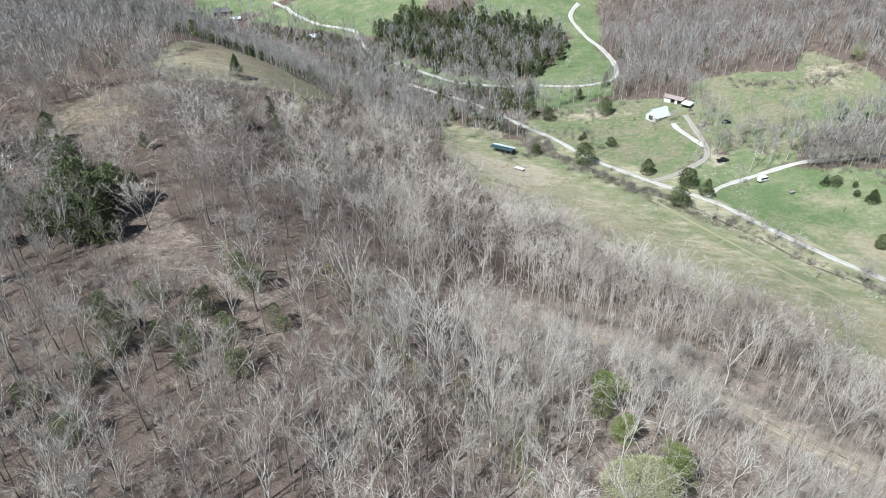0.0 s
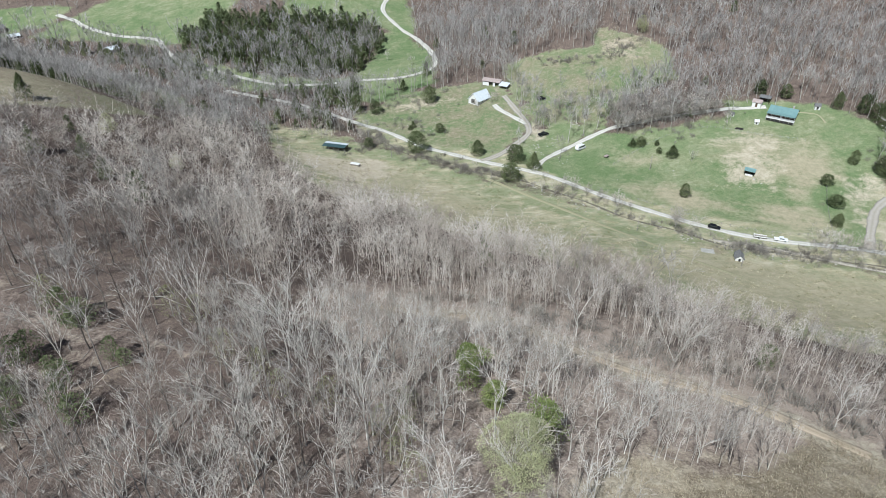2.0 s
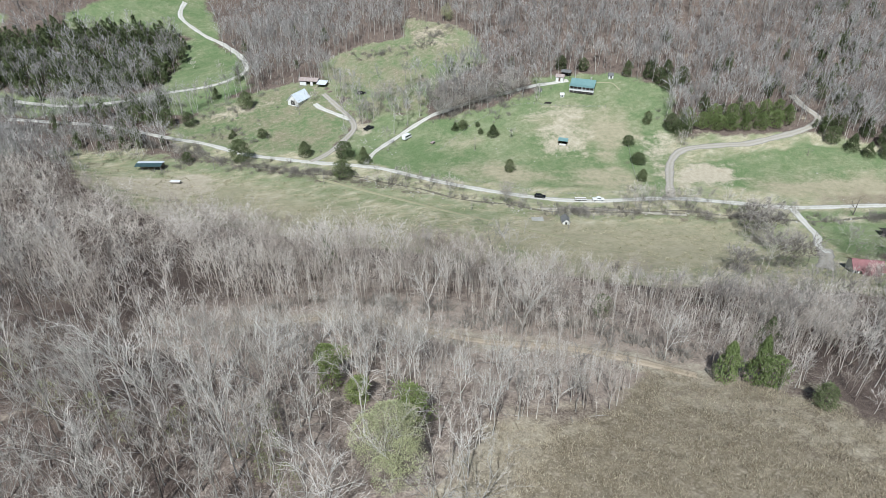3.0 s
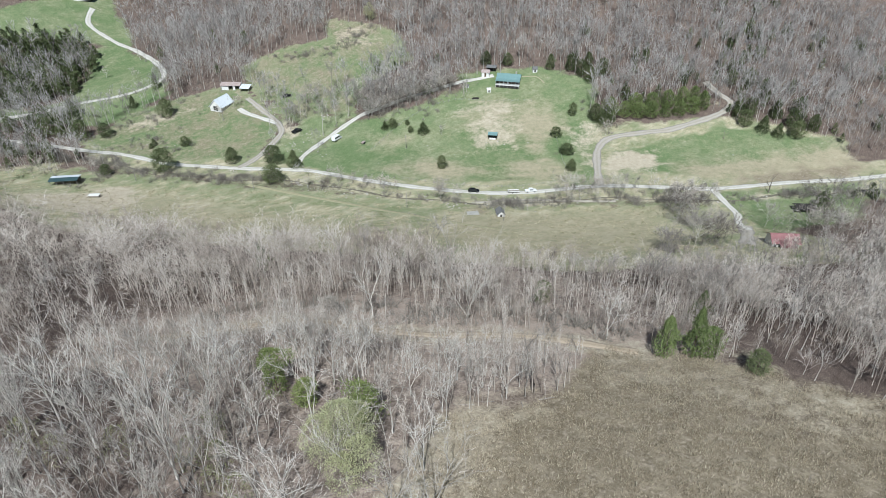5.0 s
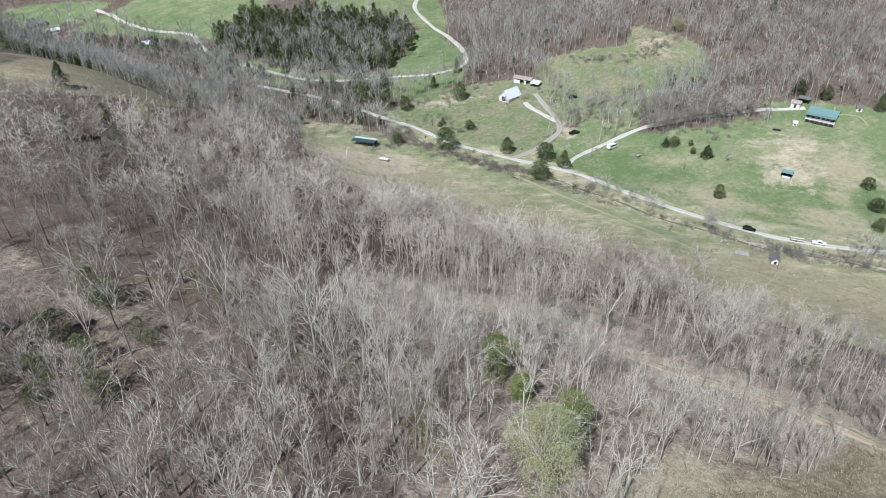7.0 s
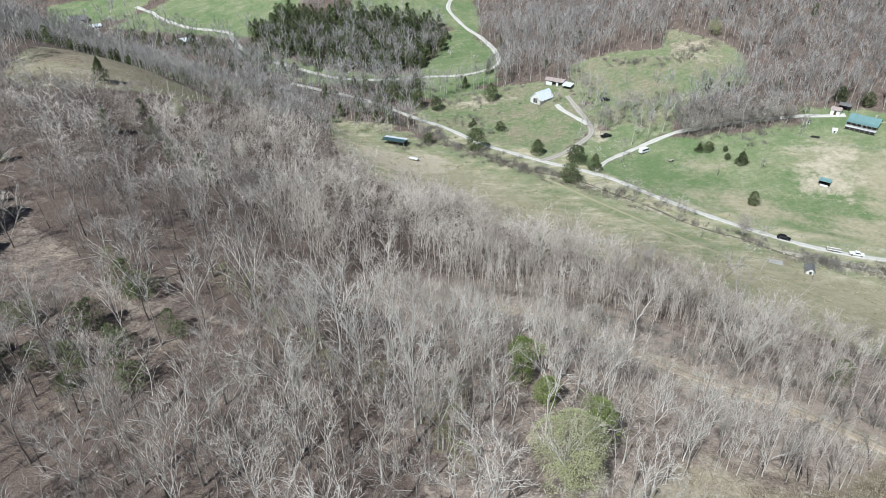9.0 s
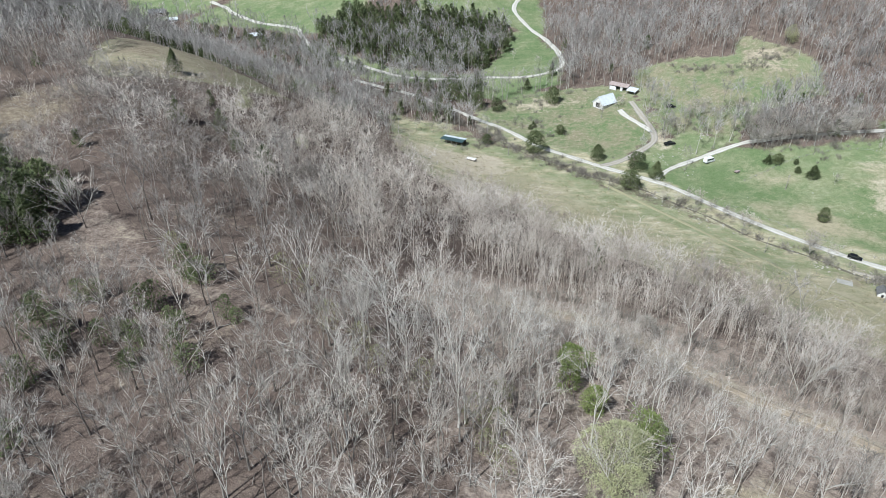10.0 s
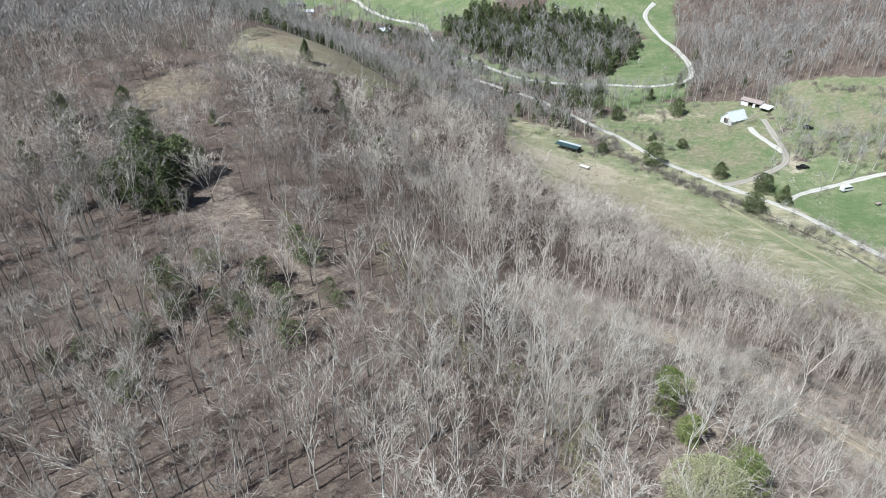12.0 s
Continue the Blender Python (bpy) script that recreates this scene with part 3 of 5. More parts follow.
def grow_tree(seed, tall, fork, counts, twig_w, twig_l=1.0, lean=0.06, spread=1.0, sides=5, fine_limbs=True, reach=0.6):
    """A leafless hardwood: a trunk that opens into steep limbs, which fork on into boughs, branches and twigs.
    counts: limbs, boughs on a limb, branches on a bough, twigs on a branch. Returns trunk, limbs and twigs, each as vertices and triangles."""
    rng = random.Random(seed)
    trunk, crown, fine = Limbs(), Limbs(), Limbs()
    r0 = tall * rng.uniform(0.0085, 0.0115)
    n = 5 if sides > 3 else 3
    axis, p = [], Vector((0, 0, -0.4))
    bend = Vector((rng.uniform(-lean, lean), rng.uniform(-lean, lean), 1))
    for i in range(n + 1):
        axis.append(p.copy())
        p = p + (bend + Vector((rng.uniform(-0.09, 0.09), rng.uniform(-0.09, 0.09), 0))).normalized() * (tall * reach + 0.4) / n
    radii = [r0 * (1.35 if i == 0 else 1.0) * (1 - 0.75 * i / n) for i in range(n + 1)]
    trunk.stem(axis, radii, sides)

    def aside(d, angle):
        turn = rng.uniform(0, 6.283)
        a = d.orthogonal().normalized()
        return (d * math.cos(angle) + (a * math.cos(turn) + d.cross(a) * math.sin(turn)) * math.sin(angle)).normalized()

    def shoot(p, d, length, r, level):
        seg = (3, 2, 1)[level] if fine_limbs else (2, 1, 1)[level]
        path, q = [p], p.copy()
        for i in range(seg):
            d = (d + Vector((rng.uniform(-0.24, 0.24), rng.uniform(-0.24, 0.24), 0.06))).normalized()
            q = q + d * length / seg
            path.append(q.copy())
        if level < 2 and fine_limbs or level == 0 and sides > 3:
            crown.stem(path, [r * (1 - 0.65 * i / seg) for i in range(seg + 1)], 3)
        elif level == 2 and fine_limbs and sides > 4:
            crown.stem(path, [r, 0], 3)
        else:
            for a, b in zip(path, path[1:]):
                crown.sliver(a, b, max(r * 2, twig_w), rng)
        many = counts[level + 1]
        for k in range(many):
            f = 0.22 + 0.78 * (k + rng.random()) / many
            i = min(int(f * seg), seg - 1)
            b0, way = path[i].lerp(path[i + 1], min(1.0, f * seg - i)), (path[i + 1] - path[i]).normalized()
            way = (aside(way, spread * rng.uniform(0.35, 0.75)) + Vector((0, 0, 0.08))).normalized()
            if level == 2:
                fine.sliver(b0, b0 + way * twig_l * rng.uniform(0.6, 1.3), twig_w * rng.uniform(0.7, 1.3), rng)
            else:
                shoot(b0, way, length * rng.uniform(0.42, 0.66) * (1.2 - 0.5 * f), max(r * 0.55, twig_w * 0.5), level + 1)

    for k in range(counts[0]):
        t = fork + (1 - fork) * (k + (rng.random() if k < counts[0] - 1 else 1)) / counts[0]
        i = min(int(t * n), n - 1)
        p, r = axis[i].lerp(axis[i + 1], min(1.0, t * n - i)), radii[i] + (radii[i + 1] - radii[i]) * (t * n - i)
        turn, open_by = k * 2.4 + rng.uniform(-0.6, 0.6), spread * rng.uniform(0.25, 0.62) * (1.15 - 0.55 * (k + 1) / counts[0])
        out = Vector((math.cos(turn) * math.sin(open_by), math.sin(turn) * math.sin(open_by), math.cos(open_by)))
        shoot(p, out, (tall - p.z) * rng.uniform(0.68, 0.95) / max(0.7, out.z), min(r * 0.85, r0 * 0.6), 0)
    return trunk.arrays(), crown.arrays(), fine.arrays()


def as_object(name, arrays, mat, parent=None, label=""):
    ob = new(name, mesh_from(name, arrays[0], arrays[1], mat))
    if parent:
        ob.parent = parent
    return tagged(ob, label)


def tuft_crown(seed, shape, count, size):
    """Foliage of many small blades that lie like shingles on a lumpy crown whose radius at height f (0 to 1) is shape(f)."""
    rng = random.Random(seed)
    v, f = [], []
    lumps = [(rng.uniform(0, 6.28), rng.uniform(0.05, 0.95), rng.uniform(-0.42, 0.38)) for _ in range(34)]
    for _ in range(count):
        t = rng.random() ** 0.85
        turn = rng.uniform(0, 2 * math.pi)
        r = shape(t)
        for a, b, c in lumps:
            r *= 1 + c * math.exp(-((t - b) / 0.09) ** 2 - ((math.cos(turn - a) - 1) * 4.0) ** 2)
        r *= rng.uniform(0.4, 1.12) ** 0.5 * (rng.uniform(1.0, 1.25) if rng.random() < 0.2 else 1.0)
        p = (r * math.cos(turn), r * math.sin(turn), t)
        radial = Vector((math.cos(turn), math.sin(turn), 0))
        tip = (radial * rng.uniform(0.1, 0.9) + Vector((0, 0, rng.uniform(-0.5, 1.0))) + Vector((rng.uniform(-1, 1), rng.uniform(-1, 1), rng.uniform(-1, 1))) * 0.35).normalized()
        side = (Vector((-radial.y, radial.x, 0)) + Vector((rng.uniform(-1, 1), rng.uniform(-1, 1), rng.uniform(-1, 1))) * 0.5).normalized()
        s = size * rng.uniform(0.6, 1.4)
        n = len(v)
        v += [(*p, *(side * s * 0.45 - tip * s * 0.4)), (*p, *(-side * s * 0.45 - tip * s * 0.4)), (*p, *(tip * s * 0.75))]
        f.append((n, n + 1, n + 2))
    return np.array(v, np.float32), np.array(f, np.int32)


def crown_arrays(seed, shape, count, size, tall, wide, base):
    v, f = tuft_crown(seed, shape, count, size)
    q = v[:, :3] * np.array([wide, wide, tall - base], np.float32) + np.array([0, 0, base], np.float32) + v[:, 3:]
    return q, f


cone = lambda t: (1 - t) ** 0.75 * (0.55 + 0.45 * min(1, t * 7))
egg = lambda t: (1 - t) ** 0.55 * (0.62 + 0.38 * min(1, t * 4))
oval = lambda t: math.sqrt(max(0.0, 1 - (2 * t - 0.92) ** 2)) * (1 - 0.15 * t)


def make_evergreen(seed, tall, wide, mat, shape=cone, count=420, size=0.5, name="cedar_tree", label="", bark=None):
    tree = new(name)
    t = Limbs()
    t.stem([Vector((0, 0, -0.3)), Vector((0.03, 0, tall * 0.3)), Vector((0, 0.04, tall * 0.7))], [tall * 0.016, tall * 0.01, 0], 5)
    as_object("trunk", t.arrays(), bark or MAT_LOG, tree)
    as_object("crown", crown_arrays(seed, shape, count, size, tall, wide, tall * 0.06), mat, tree)
    return tagged(tree, label, "tree")


def scatter(arrays_list, places, rng):
    """Joined copies of the given forms at (x, y, size, turn): vertices, triangles and one tone for each copy."""
    vs, fs, ts, ks, base = [], [], [], [], 0
    for x, y, size, turn in places:
        v, f, *kind = arrays_list[rng.randrange(len(arrays_list))]
        c, s = math.cos(turn), math.sin(turn)
        q = np.empty_like(v)
        q[:, 0], q[:, 1], q[:, 2] = (v[:, 0] * c - v[:, 1] * s) * size + x, (v[:, 0] * s + v[:, 1] * c) * size + y, v[:, 2] * size + h(x, y)
        vs.append(q)
        fs.append(f + base)
        ts.append(np.full(len(v), rng.random(), np.float32))
        ks.append(kind[0] if kind else np.zeros(len(f), np.int32))
        base += len(v)
    return np.concatenate(vs), np.concatenate(fs), np.concatenate(ts), np.concatenate(ks)


def join(*arrays):
    """Trunk, limbs and twigs as one form; limbs and twigs take the second material."""
    base, vs, fs, ks = 0, [], [], []
    for i, (v, f) in enumerate(arrays):
        vs.append(v)
        fs.append(f + base)
        ks.append(np.full(len(f), 1 if i else 0, np.int32))
        base += len(v)
    return np.concatenate(vs), np.concatenate(fs), np.concatenate(ks)


# ---- where the woods stand: a jittered grid, thinned in the openings ----
rng = random.Random(7)


def wood_points(spacing, near, far, az0=-50, az1=78, clear=1.5, least=0.16):
    n = int(far / spacing) + 2
    pts = []
    for i in range(-n, n + 1):
        for j in range(-4, n + 1):
            x, y = (i + rng.uniform(-0.48, 0.48)) * spacing, (j + rng.uniform(-0.48, 0.48)) * spacing
            d = math.hypot(x, y)
            if near <= d < far and az0 < math.degrees(math.atan2(x, y)) < az1:
                pts.append((x, y))
    q = np.array(pts)
    ok = (openness(q[:, 0], q[:, 1]) < -clear + 1.5) & (road_gap(q[:, 0], q[:, 1]) > 3.2)
    ok &= ~((q[:, 0] > 262) & (q[:, 0] < 308) & (q[:, 1] > 171) & (q[:, 1] < 196 - (q[:, 0] - 262) * 0.25))
    q = q[ok]
    thick = 0.66 + 0.5 * np.sin(q[:, 0] * 0.09 + 1.5 * np.sin(q[:, 1] * 0.06)) * np.sin(q[:, 1] * 0.075 + 1.2 * np.sin(q[:, 0] * 0.05))
    return [tuple(p) for p, t in zip(q, thick) if rng.random() < max(t, least)]


# room round the trees that stand out
ROOM = [(25, 77.5, 4.5), (32, 61.5, 4.5), (27, 70.5, 3.5), (23, 71, 3.5), (23, 52, 7.5), (30, 70, 3.5), (28, 60, 4), (20, 45, 5), (47, 101, 7), (20, 52, 4), (26, 66, 3)]


def stature(x, y):
    """Trees beside the trail and round the knoll stay low."""
    d = float(away(np.array([x]), np.array([y]), LINES["trail"])[0])
    ahead = 0.653 * x + 0.757 * y > 99
    k = 0.42 + 0.58 * min(1.0, d / 38.0) if ahead else 0.36 + 0.64 * min(1.0, max(0.0, d - 4) / 26.0)
    if d < 30 and x > 30 and y < 70:
        k = min(k, 0.66)
    if x > 90 and y < 125:
        k *= 0.74
    if -150 < x < -30 and 284 < y < 350:
        k *= 0.55
    if -104 < x < -40 and 222 < y < 262:
        k *= 0.5
    if (-128 < x < -85 and 150 < y < 182) or (-75 < x < -45 and 92 < y < 125):
        k *= 0.62
    e = abs(float(inside(np.array([x]), np.array([y]), OPEN[0][1], 0.0)[0]))
    return k * (0.72 + 0.28 * min(1.0, e / 30.0))


def roomy(pts):
    """Drops what would crowd those trees, and most of what stands close below the trail."""
    q = np.array(pts)
    below = (away(q[:, 0], q[:, 1], LINES["trail"]) < 8) & (0.653 * q[:, 0] + 0.757 * q[:, 1] < 98)
    return [p for p, b in zip(pts, below) if all(math.hypot(p[0] - a, p[1] - c) > r for a, c, r in ROOM) and not (b and rng.random() < 0.6)]


near_pts = wood_points(4.0, 40, 152, -66, 90, least=0.4)
near_pts = roomy(near_pts)
near_pts.sort(key=lambda p: math.hypot(p[0] + 12, p[1] - 30))
def thinned(pts, poly, share):
    q = np.array(pts)
    return [p for p, d in zip(pts, inside(q[:, 0], q[:, 1], poly)) if d < 0 or rng.random() < share]


HOLLOW_WOOD = [(-60, 494), (-39, 520), (-3, 506), (27, 498), (57, 500), (78, 486), (74, 455), (54, 420), (27, 415), (-18, 433), (-47, 463)]
mid_pts = wood_points(4.9, 152, 285, least=0.5)
far_pts = wood_points(4.1, 285, 470, clear=-0.5, least=0.62)
rest_pts = wood_points(7.6, 470, 700, -46, 20, least=0.5)

far_pts, rest_pts = thinned(far_pts, HOLLOW_WOOD, 0.5), thinned(rest_pts, HOLLOW_WOOD, 0.5)

# the trees nearest to the drone are things of their own
LABELS = ["slender pale-barked leafless tree in the hillside woods", "tall leafless hardwood with grey bark and twiggy crown", "dark-barked bare oak standing in brown leaf litter"]
near_kinds = []
for k in range(9):
    tall, sort = rng.uniform(15.5, 21.0), k % 3
    trunk, limbs, twigs = grow_tree(100 + k, tall, (0.35, 0.45, 0.62)[sort], ((4, 5, 5, 3), (5, 4, 5, 3), (4, 5, 4, 4))[sort], 0.06, 1.1, spread=rng.uniform(0.8, 1.1), reach=(0.55, 0.6, 0.74)[sort])
    tree = new("tree")
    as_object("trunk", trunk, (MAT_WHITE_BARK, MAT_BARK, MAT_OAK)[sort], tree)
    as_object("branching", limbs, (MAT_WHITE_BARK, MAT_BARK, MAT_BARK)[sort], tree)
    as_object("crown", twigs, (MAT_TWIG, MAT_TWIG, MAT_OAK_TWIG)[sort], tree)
    tagged(tree, LABELS[sort], "tree", "hillside trees")
    near_kinds.append(tree)


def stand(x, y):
    """Which sort grows here: oaks on the hilltop, pale trees on the slope below the drone. The oaks' dark tone is
    partly shade on the left put into the bark.
    """
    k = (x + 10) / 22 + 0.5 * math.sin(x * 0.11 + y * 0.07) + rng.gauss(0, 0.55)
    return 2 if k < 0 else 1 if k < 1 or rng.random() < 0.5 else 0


for i, (x, y) in enumerate(near_pts[:300]):
    kind = near_kinds[i] if i < 9 else near_kinds[3 * rng.randrange(3) + stand(x, y)]
    size = rng.uniform(0.55, 0.98) * stature(x, y)
    m = Matrix.LocRotScale((x, y, h(x, y)), Euler((0, 0, rng.uniform(0, 6.28))), (size, size, size * rng.uniform(0.92, 1.1)))
    if i < 9:
        kind.matrix_basis = m
        continue
    ob = copy_thing(kind, pose(0, 0, 0))
    ob.matrix_basis = m


# veterans that stand out from the rest
for x, y, s, turn, k in ((-10, 64, 0.95, 0.4, 3), (0.4, 56.5, 0.9, 1.3, 1), (2.6, 58, 0.85, 2.0, 4), (-8.5, 89, 1.1, 2.6, 0), (54, 95, 1.0, 3.9, 6), (83.5, 57, 0.85, 5.2, 3), (-13, 73, 0.95, 0.2, 6), (17, 64, 0.95, 1.5, 0), (-47, 68.5, 0.95, 2.2, 4), (38.5, 73, 0.8, 0.9, 3), (-40, 93, 1.0, 3.0, 0)):
    ob = copy_thing(near_kinds[k], pose(0, 0, 0))
    ob.matrix_basis = Matrix.LocRotScale((x, y, h(x, y)), Euler((0, 0, turn)), (s * 0.85,) * 3)
    tagged(ob, "large pale-limbed hardwood rising above its neighbours")
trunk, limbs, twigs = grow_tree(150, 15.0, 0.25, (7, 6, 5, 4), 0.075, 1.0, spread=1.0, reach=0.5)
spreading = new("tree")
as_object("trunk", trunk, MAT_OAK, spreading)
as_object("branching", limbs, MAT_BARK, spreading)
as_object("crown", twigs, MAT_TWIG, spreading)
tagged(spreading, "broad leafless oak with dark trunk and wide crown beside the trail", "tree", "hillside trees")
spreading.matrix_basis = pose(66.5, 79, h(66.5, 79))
for x, y, s, turn in ((-49, 50, 0.72, 2.0), (-70, 127, 0.8, 4.0)):
    ob = copy_thing(spreading, pose(x, y, h(x, y), 0, 0, turn * 57))
    ob.matrix_basis = ob.matrix_basis @ Matrix.Scale(s, 4)
    tagged(ob, "broad leafless oak with wide crown in the hillside woods")


def woods(name, kinds, pts, mat, label, lo, hi, bark=MAT_BARK):
    places = [(x, y, rng.uniform(lo, hi) * stature(x, y), rng.uniform(0, 6.28)) for x, y in pts]
    v, f, t, k = scatter(kinds, places, rng)
    return tagged(new(name, mesh_from(name, v, f, (bark, mat), t, k)), label, "woods", kind="stuff")


close_kinds = [join(*grow_tree(200 + k, rng.uniform(13, 18), 0.3, (5, 5, 4, 3), 0.08, 1.1, spread=rng.uniform(1.0, 1.3), sides=4, reach=0.52)) for k in range(7)]
oak_kinds = [join(*grow_tree(240 + k, rng.uniform(14, 19), 0.6, (4, 4, 4, 3), 0.08, 1.2, spread=rng.uniform(0.9, 1.2), sides=4, reach=0.7)) for k in range(6)]
mid_kinds = [join(*grow_tree(300 + k, rng.uniform(11, 15), 0.4, (5, 4, 4, 3), 0.11, 1.2, spread=rng.uniform(1.15, 1.5), sides=3, fine_limbs=False, reach=0.5)) for k in range(8)]
far_kinds = [join(*grow_tree(400 + k, rng.uniform(13, 17), 0.45, (4, 3, 3, 2), 0.17, 1.4, spread=rng.uniform(0.75, 1.1), sides=3, fine_limbs=False, reach=0.68)) for k in range(8)]
dim_kinds = [join(*grow_tree(500 + k, rng.uniform(13, 17), 0.4, (3, 3, 2, 2), 0.26, 1.9, spread=rng.uniform(0.8, 1.15), sides=3, fine_limbs=False, reach=0.65)) for k in range(5)]
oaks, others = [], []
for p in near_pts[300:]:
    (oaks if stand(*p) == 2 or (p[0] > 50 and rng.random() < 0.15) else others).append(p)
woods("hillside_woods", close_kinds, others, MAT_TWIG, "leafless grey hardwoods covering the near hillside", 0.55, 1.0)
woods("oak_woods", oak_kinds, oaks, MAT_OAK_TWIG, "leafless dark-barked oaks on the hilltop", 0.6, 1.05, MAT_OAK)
fill_pts = [p for p in wood_points(4.4, 90, 275, 48, 86) if p[0] > 88 and p[1] < 118]
woods("lower_woods", far_kinds, fill_pts, MAT_OAK_TWIG, "thick grey leafless woods at the foot of the slope", 0.7, 1.0)
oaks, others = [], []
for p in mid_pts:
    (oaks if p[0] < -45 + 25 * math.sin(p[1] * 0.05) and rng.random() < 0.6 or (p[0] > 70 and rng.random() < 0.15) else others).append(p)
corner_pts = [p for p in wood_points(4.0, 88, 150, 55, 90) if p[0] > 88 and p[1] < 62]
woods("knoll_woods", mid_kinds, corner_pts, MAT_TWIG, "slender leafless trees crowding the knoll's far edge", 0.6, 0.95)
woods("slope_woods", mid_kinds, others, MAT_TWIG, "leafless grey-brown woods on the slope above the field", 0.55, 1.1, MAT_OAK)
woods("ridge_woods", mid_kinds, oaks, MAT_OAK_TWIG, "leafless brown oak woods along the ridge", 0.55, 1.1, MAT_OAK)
woods("far_woods", far_kinds, far_pts, MAT_FAR_TWIG, "leafless woods on the far side of the valley", 0.7, 1.15)
woods("distant_woods", dim_kinds, rest_pts, MAT_FAR_TWIG, "leafless woods at the head of the valley", 0.8, 1.2, MAT_OAK)


# ---- evergreens and leafing trees ----
def put(thing, x, y, turn=0.0, size=1.0, lift=0.0, stretch=1.0):
    thing.matrix_basis = Matrix.LocRotScale((x, y, h(x, y) + lift), Euler((0, 0, turn)), (size, size, size * stretch))
    return thing


CEDAR_KINDS = [make_evergreen(600 + k, 7.0, 3.3, MAT_CEDAR, (egg, cone, oval, oval)[k], 2000, 0.36, label="dense dark green cedar standing in the open pasture") for k in range(4)]
CEDARS = [(91, 281, 7, 6.6), (112, 259, 7.4, 7), (106, 268, 8.5, 8), (98, 252, 7.6, 8.6), (169, 262, 4.6, 5), (165, 263, 4, 4.2), (178, 248, 5.8, 6.4), (166, 217, 6, 4.6),
          (220, 190, 5, 6), (211, 178, 5, 5.4), (227, 204, 4.5, 5.4), (247, 212, 6.4, 4.2), (83, 347, 9, 8), (68, 323, 3.6, 3.4), (80, 312, 4.6, 5), (63, 292, 11, 9.4),
          (174, 253, 3, 2.6), (41, 305, 5, 4.5), (167, 283, 7, 4), (66, 321, 2.6, 2.6), (90, 385, 8, 5), (73, 372, 6.4, 4.4), (176, 259, 2.4, 2.2)]
WOOD_CEDARS = [(45, 387, 9, 7), (38, 384, 8, 7), (31, 394, 8, 7), (42, 355, 10, 8), (35, 364, 9, 8), (29, 370, 9, 8), (24, 377, 9, 8), (52, 349, 7, 6), (15, 385, 8, 7), (8, 392, 8, 6),
               (260, 199, 10, 8), (253, 202, 8, 7), (254, 196, 8, 9), (275, 241, 9, 6), (276, 234, 9, 6), (276, 227, 8, 6), (268, 250, 8, 6), (252, 268, 7, 6), (243, 276, 7, 7), (283, 236, 9, 7), (284, 226, 10, 7),
               (267, 195, 8, 7), (272, 190, 8, 7), (277, 186, 8, 7), (283, 182, 8, 7), (289, 178, 8, 7), (296, 175, 8, 7), (303, 174, 9, 7), (275, 195, 9, 7), (282, 190, 9, 7), (290, 186, 9, 7), (298, 183, 9, 7), (305, 181, 8, 6),
               (308, 152, 8, 7), (310, 143, 8, 7), (312, 136, 7, 6), (318, 130, 8, 7), (318, 156, 9, 7), (326, 146, 9, 7), (324, 136, 9, 7), (334, 178, 8, 6), (341, 172, 9, 7), (330, 128, 8, 7), (336, 160, 10, 7), (336, 140, 9, 7),
               (-78, 122, 10, 8), (-83, 122, 9, 9), (-84, 130, 12, 10), (-90, 136, 12, 10), (-82, 137, 11, 8), (-92, 127, 9, 8), (-95, 145, 12, 9), (-101, 152, 11, 8), (-110, 158, 9, 6), (-104, 132, 8, 5), (-118, 150, 9, 5), (-113, 139, 8, 5), (-128, 163, 9, 5), (-99, 118, 6, 5), (-120, 178, 9, 5), (-122, 136, 8, 5), (-136, 170, 9, 6),
               (-41, 176, 9, 5), (-52, 191, 7, 5), (-72, 202, 8, 6), (-60, 205, 7, 5), (-86, 250, 8, 6),
               (86.5, 46.4, 8.5, 4.4), (90.9, 43.3, 10, 5), (92.8, 41.4, 6.5, 4.2), (93.7, 32.8, 4.5, 3.4), (108, 52, 7, 5),
               (-181, 534, 10, 7), (-149, 522, 9, 7), (-138, 512, 9, 7), (-125, 500, 10, 7), (-113, 494, 9, 7), (-101, 489, 10, 7), (-92, 484, 8, 6), (-86, 477, 10, 7), (-77, 470, 9, 7), (-68, 462, 10, 7), (-60, 457, 9, 7), (-54, 452, 9, 6), (-46, 445, 8, 6), (-160, 528, 9, 7), (-106, 480, 9, 7), (-36, 428, 8, 6), (-28, 420, 8, 7), (-96, 474, 9, 7)]
pine_data = {}
for i, (x, y, tall, wide) in enumerate(CEDARS + WOOD_CEDARS):
    ob = CEDAR_KINDS[i] if i < 4 else copy_thing(CEDAR_KINDS[rng.randrange(4) if wide < 9 else 2 + rng.randrange(2)], pose(0, 0, 0))
    k = wide / 6.0 * rng.uniform(0.95, 1.08)
    put(ob, x, y, rng.uniform(0, 6.28), k, 0, tall * 1.1 / 7.0 / k * rng.uniform(0.96, 1.05))
    if 255 < x < 310 and 172 < y < 200 or 84 < x < 100 and 33 < y < 53:
        for child in ob.children:
            if child.name.startswith("crown"):
                pine_data.setdefault(child.data.name, child.data.copy()).materials[0] = MAT_PINE
                child.data = pine_data[child.data.name]
        tagged(ob, "bright green young pine at the edge of bare woods", group="young pines")
    elif i >= len(CEDARS):
        tagged(ob, "dark evergreen cedar at the edge of the leafless woods", group="woodland cedars")
    else:
        tagged(ob, group="pasture cedars")

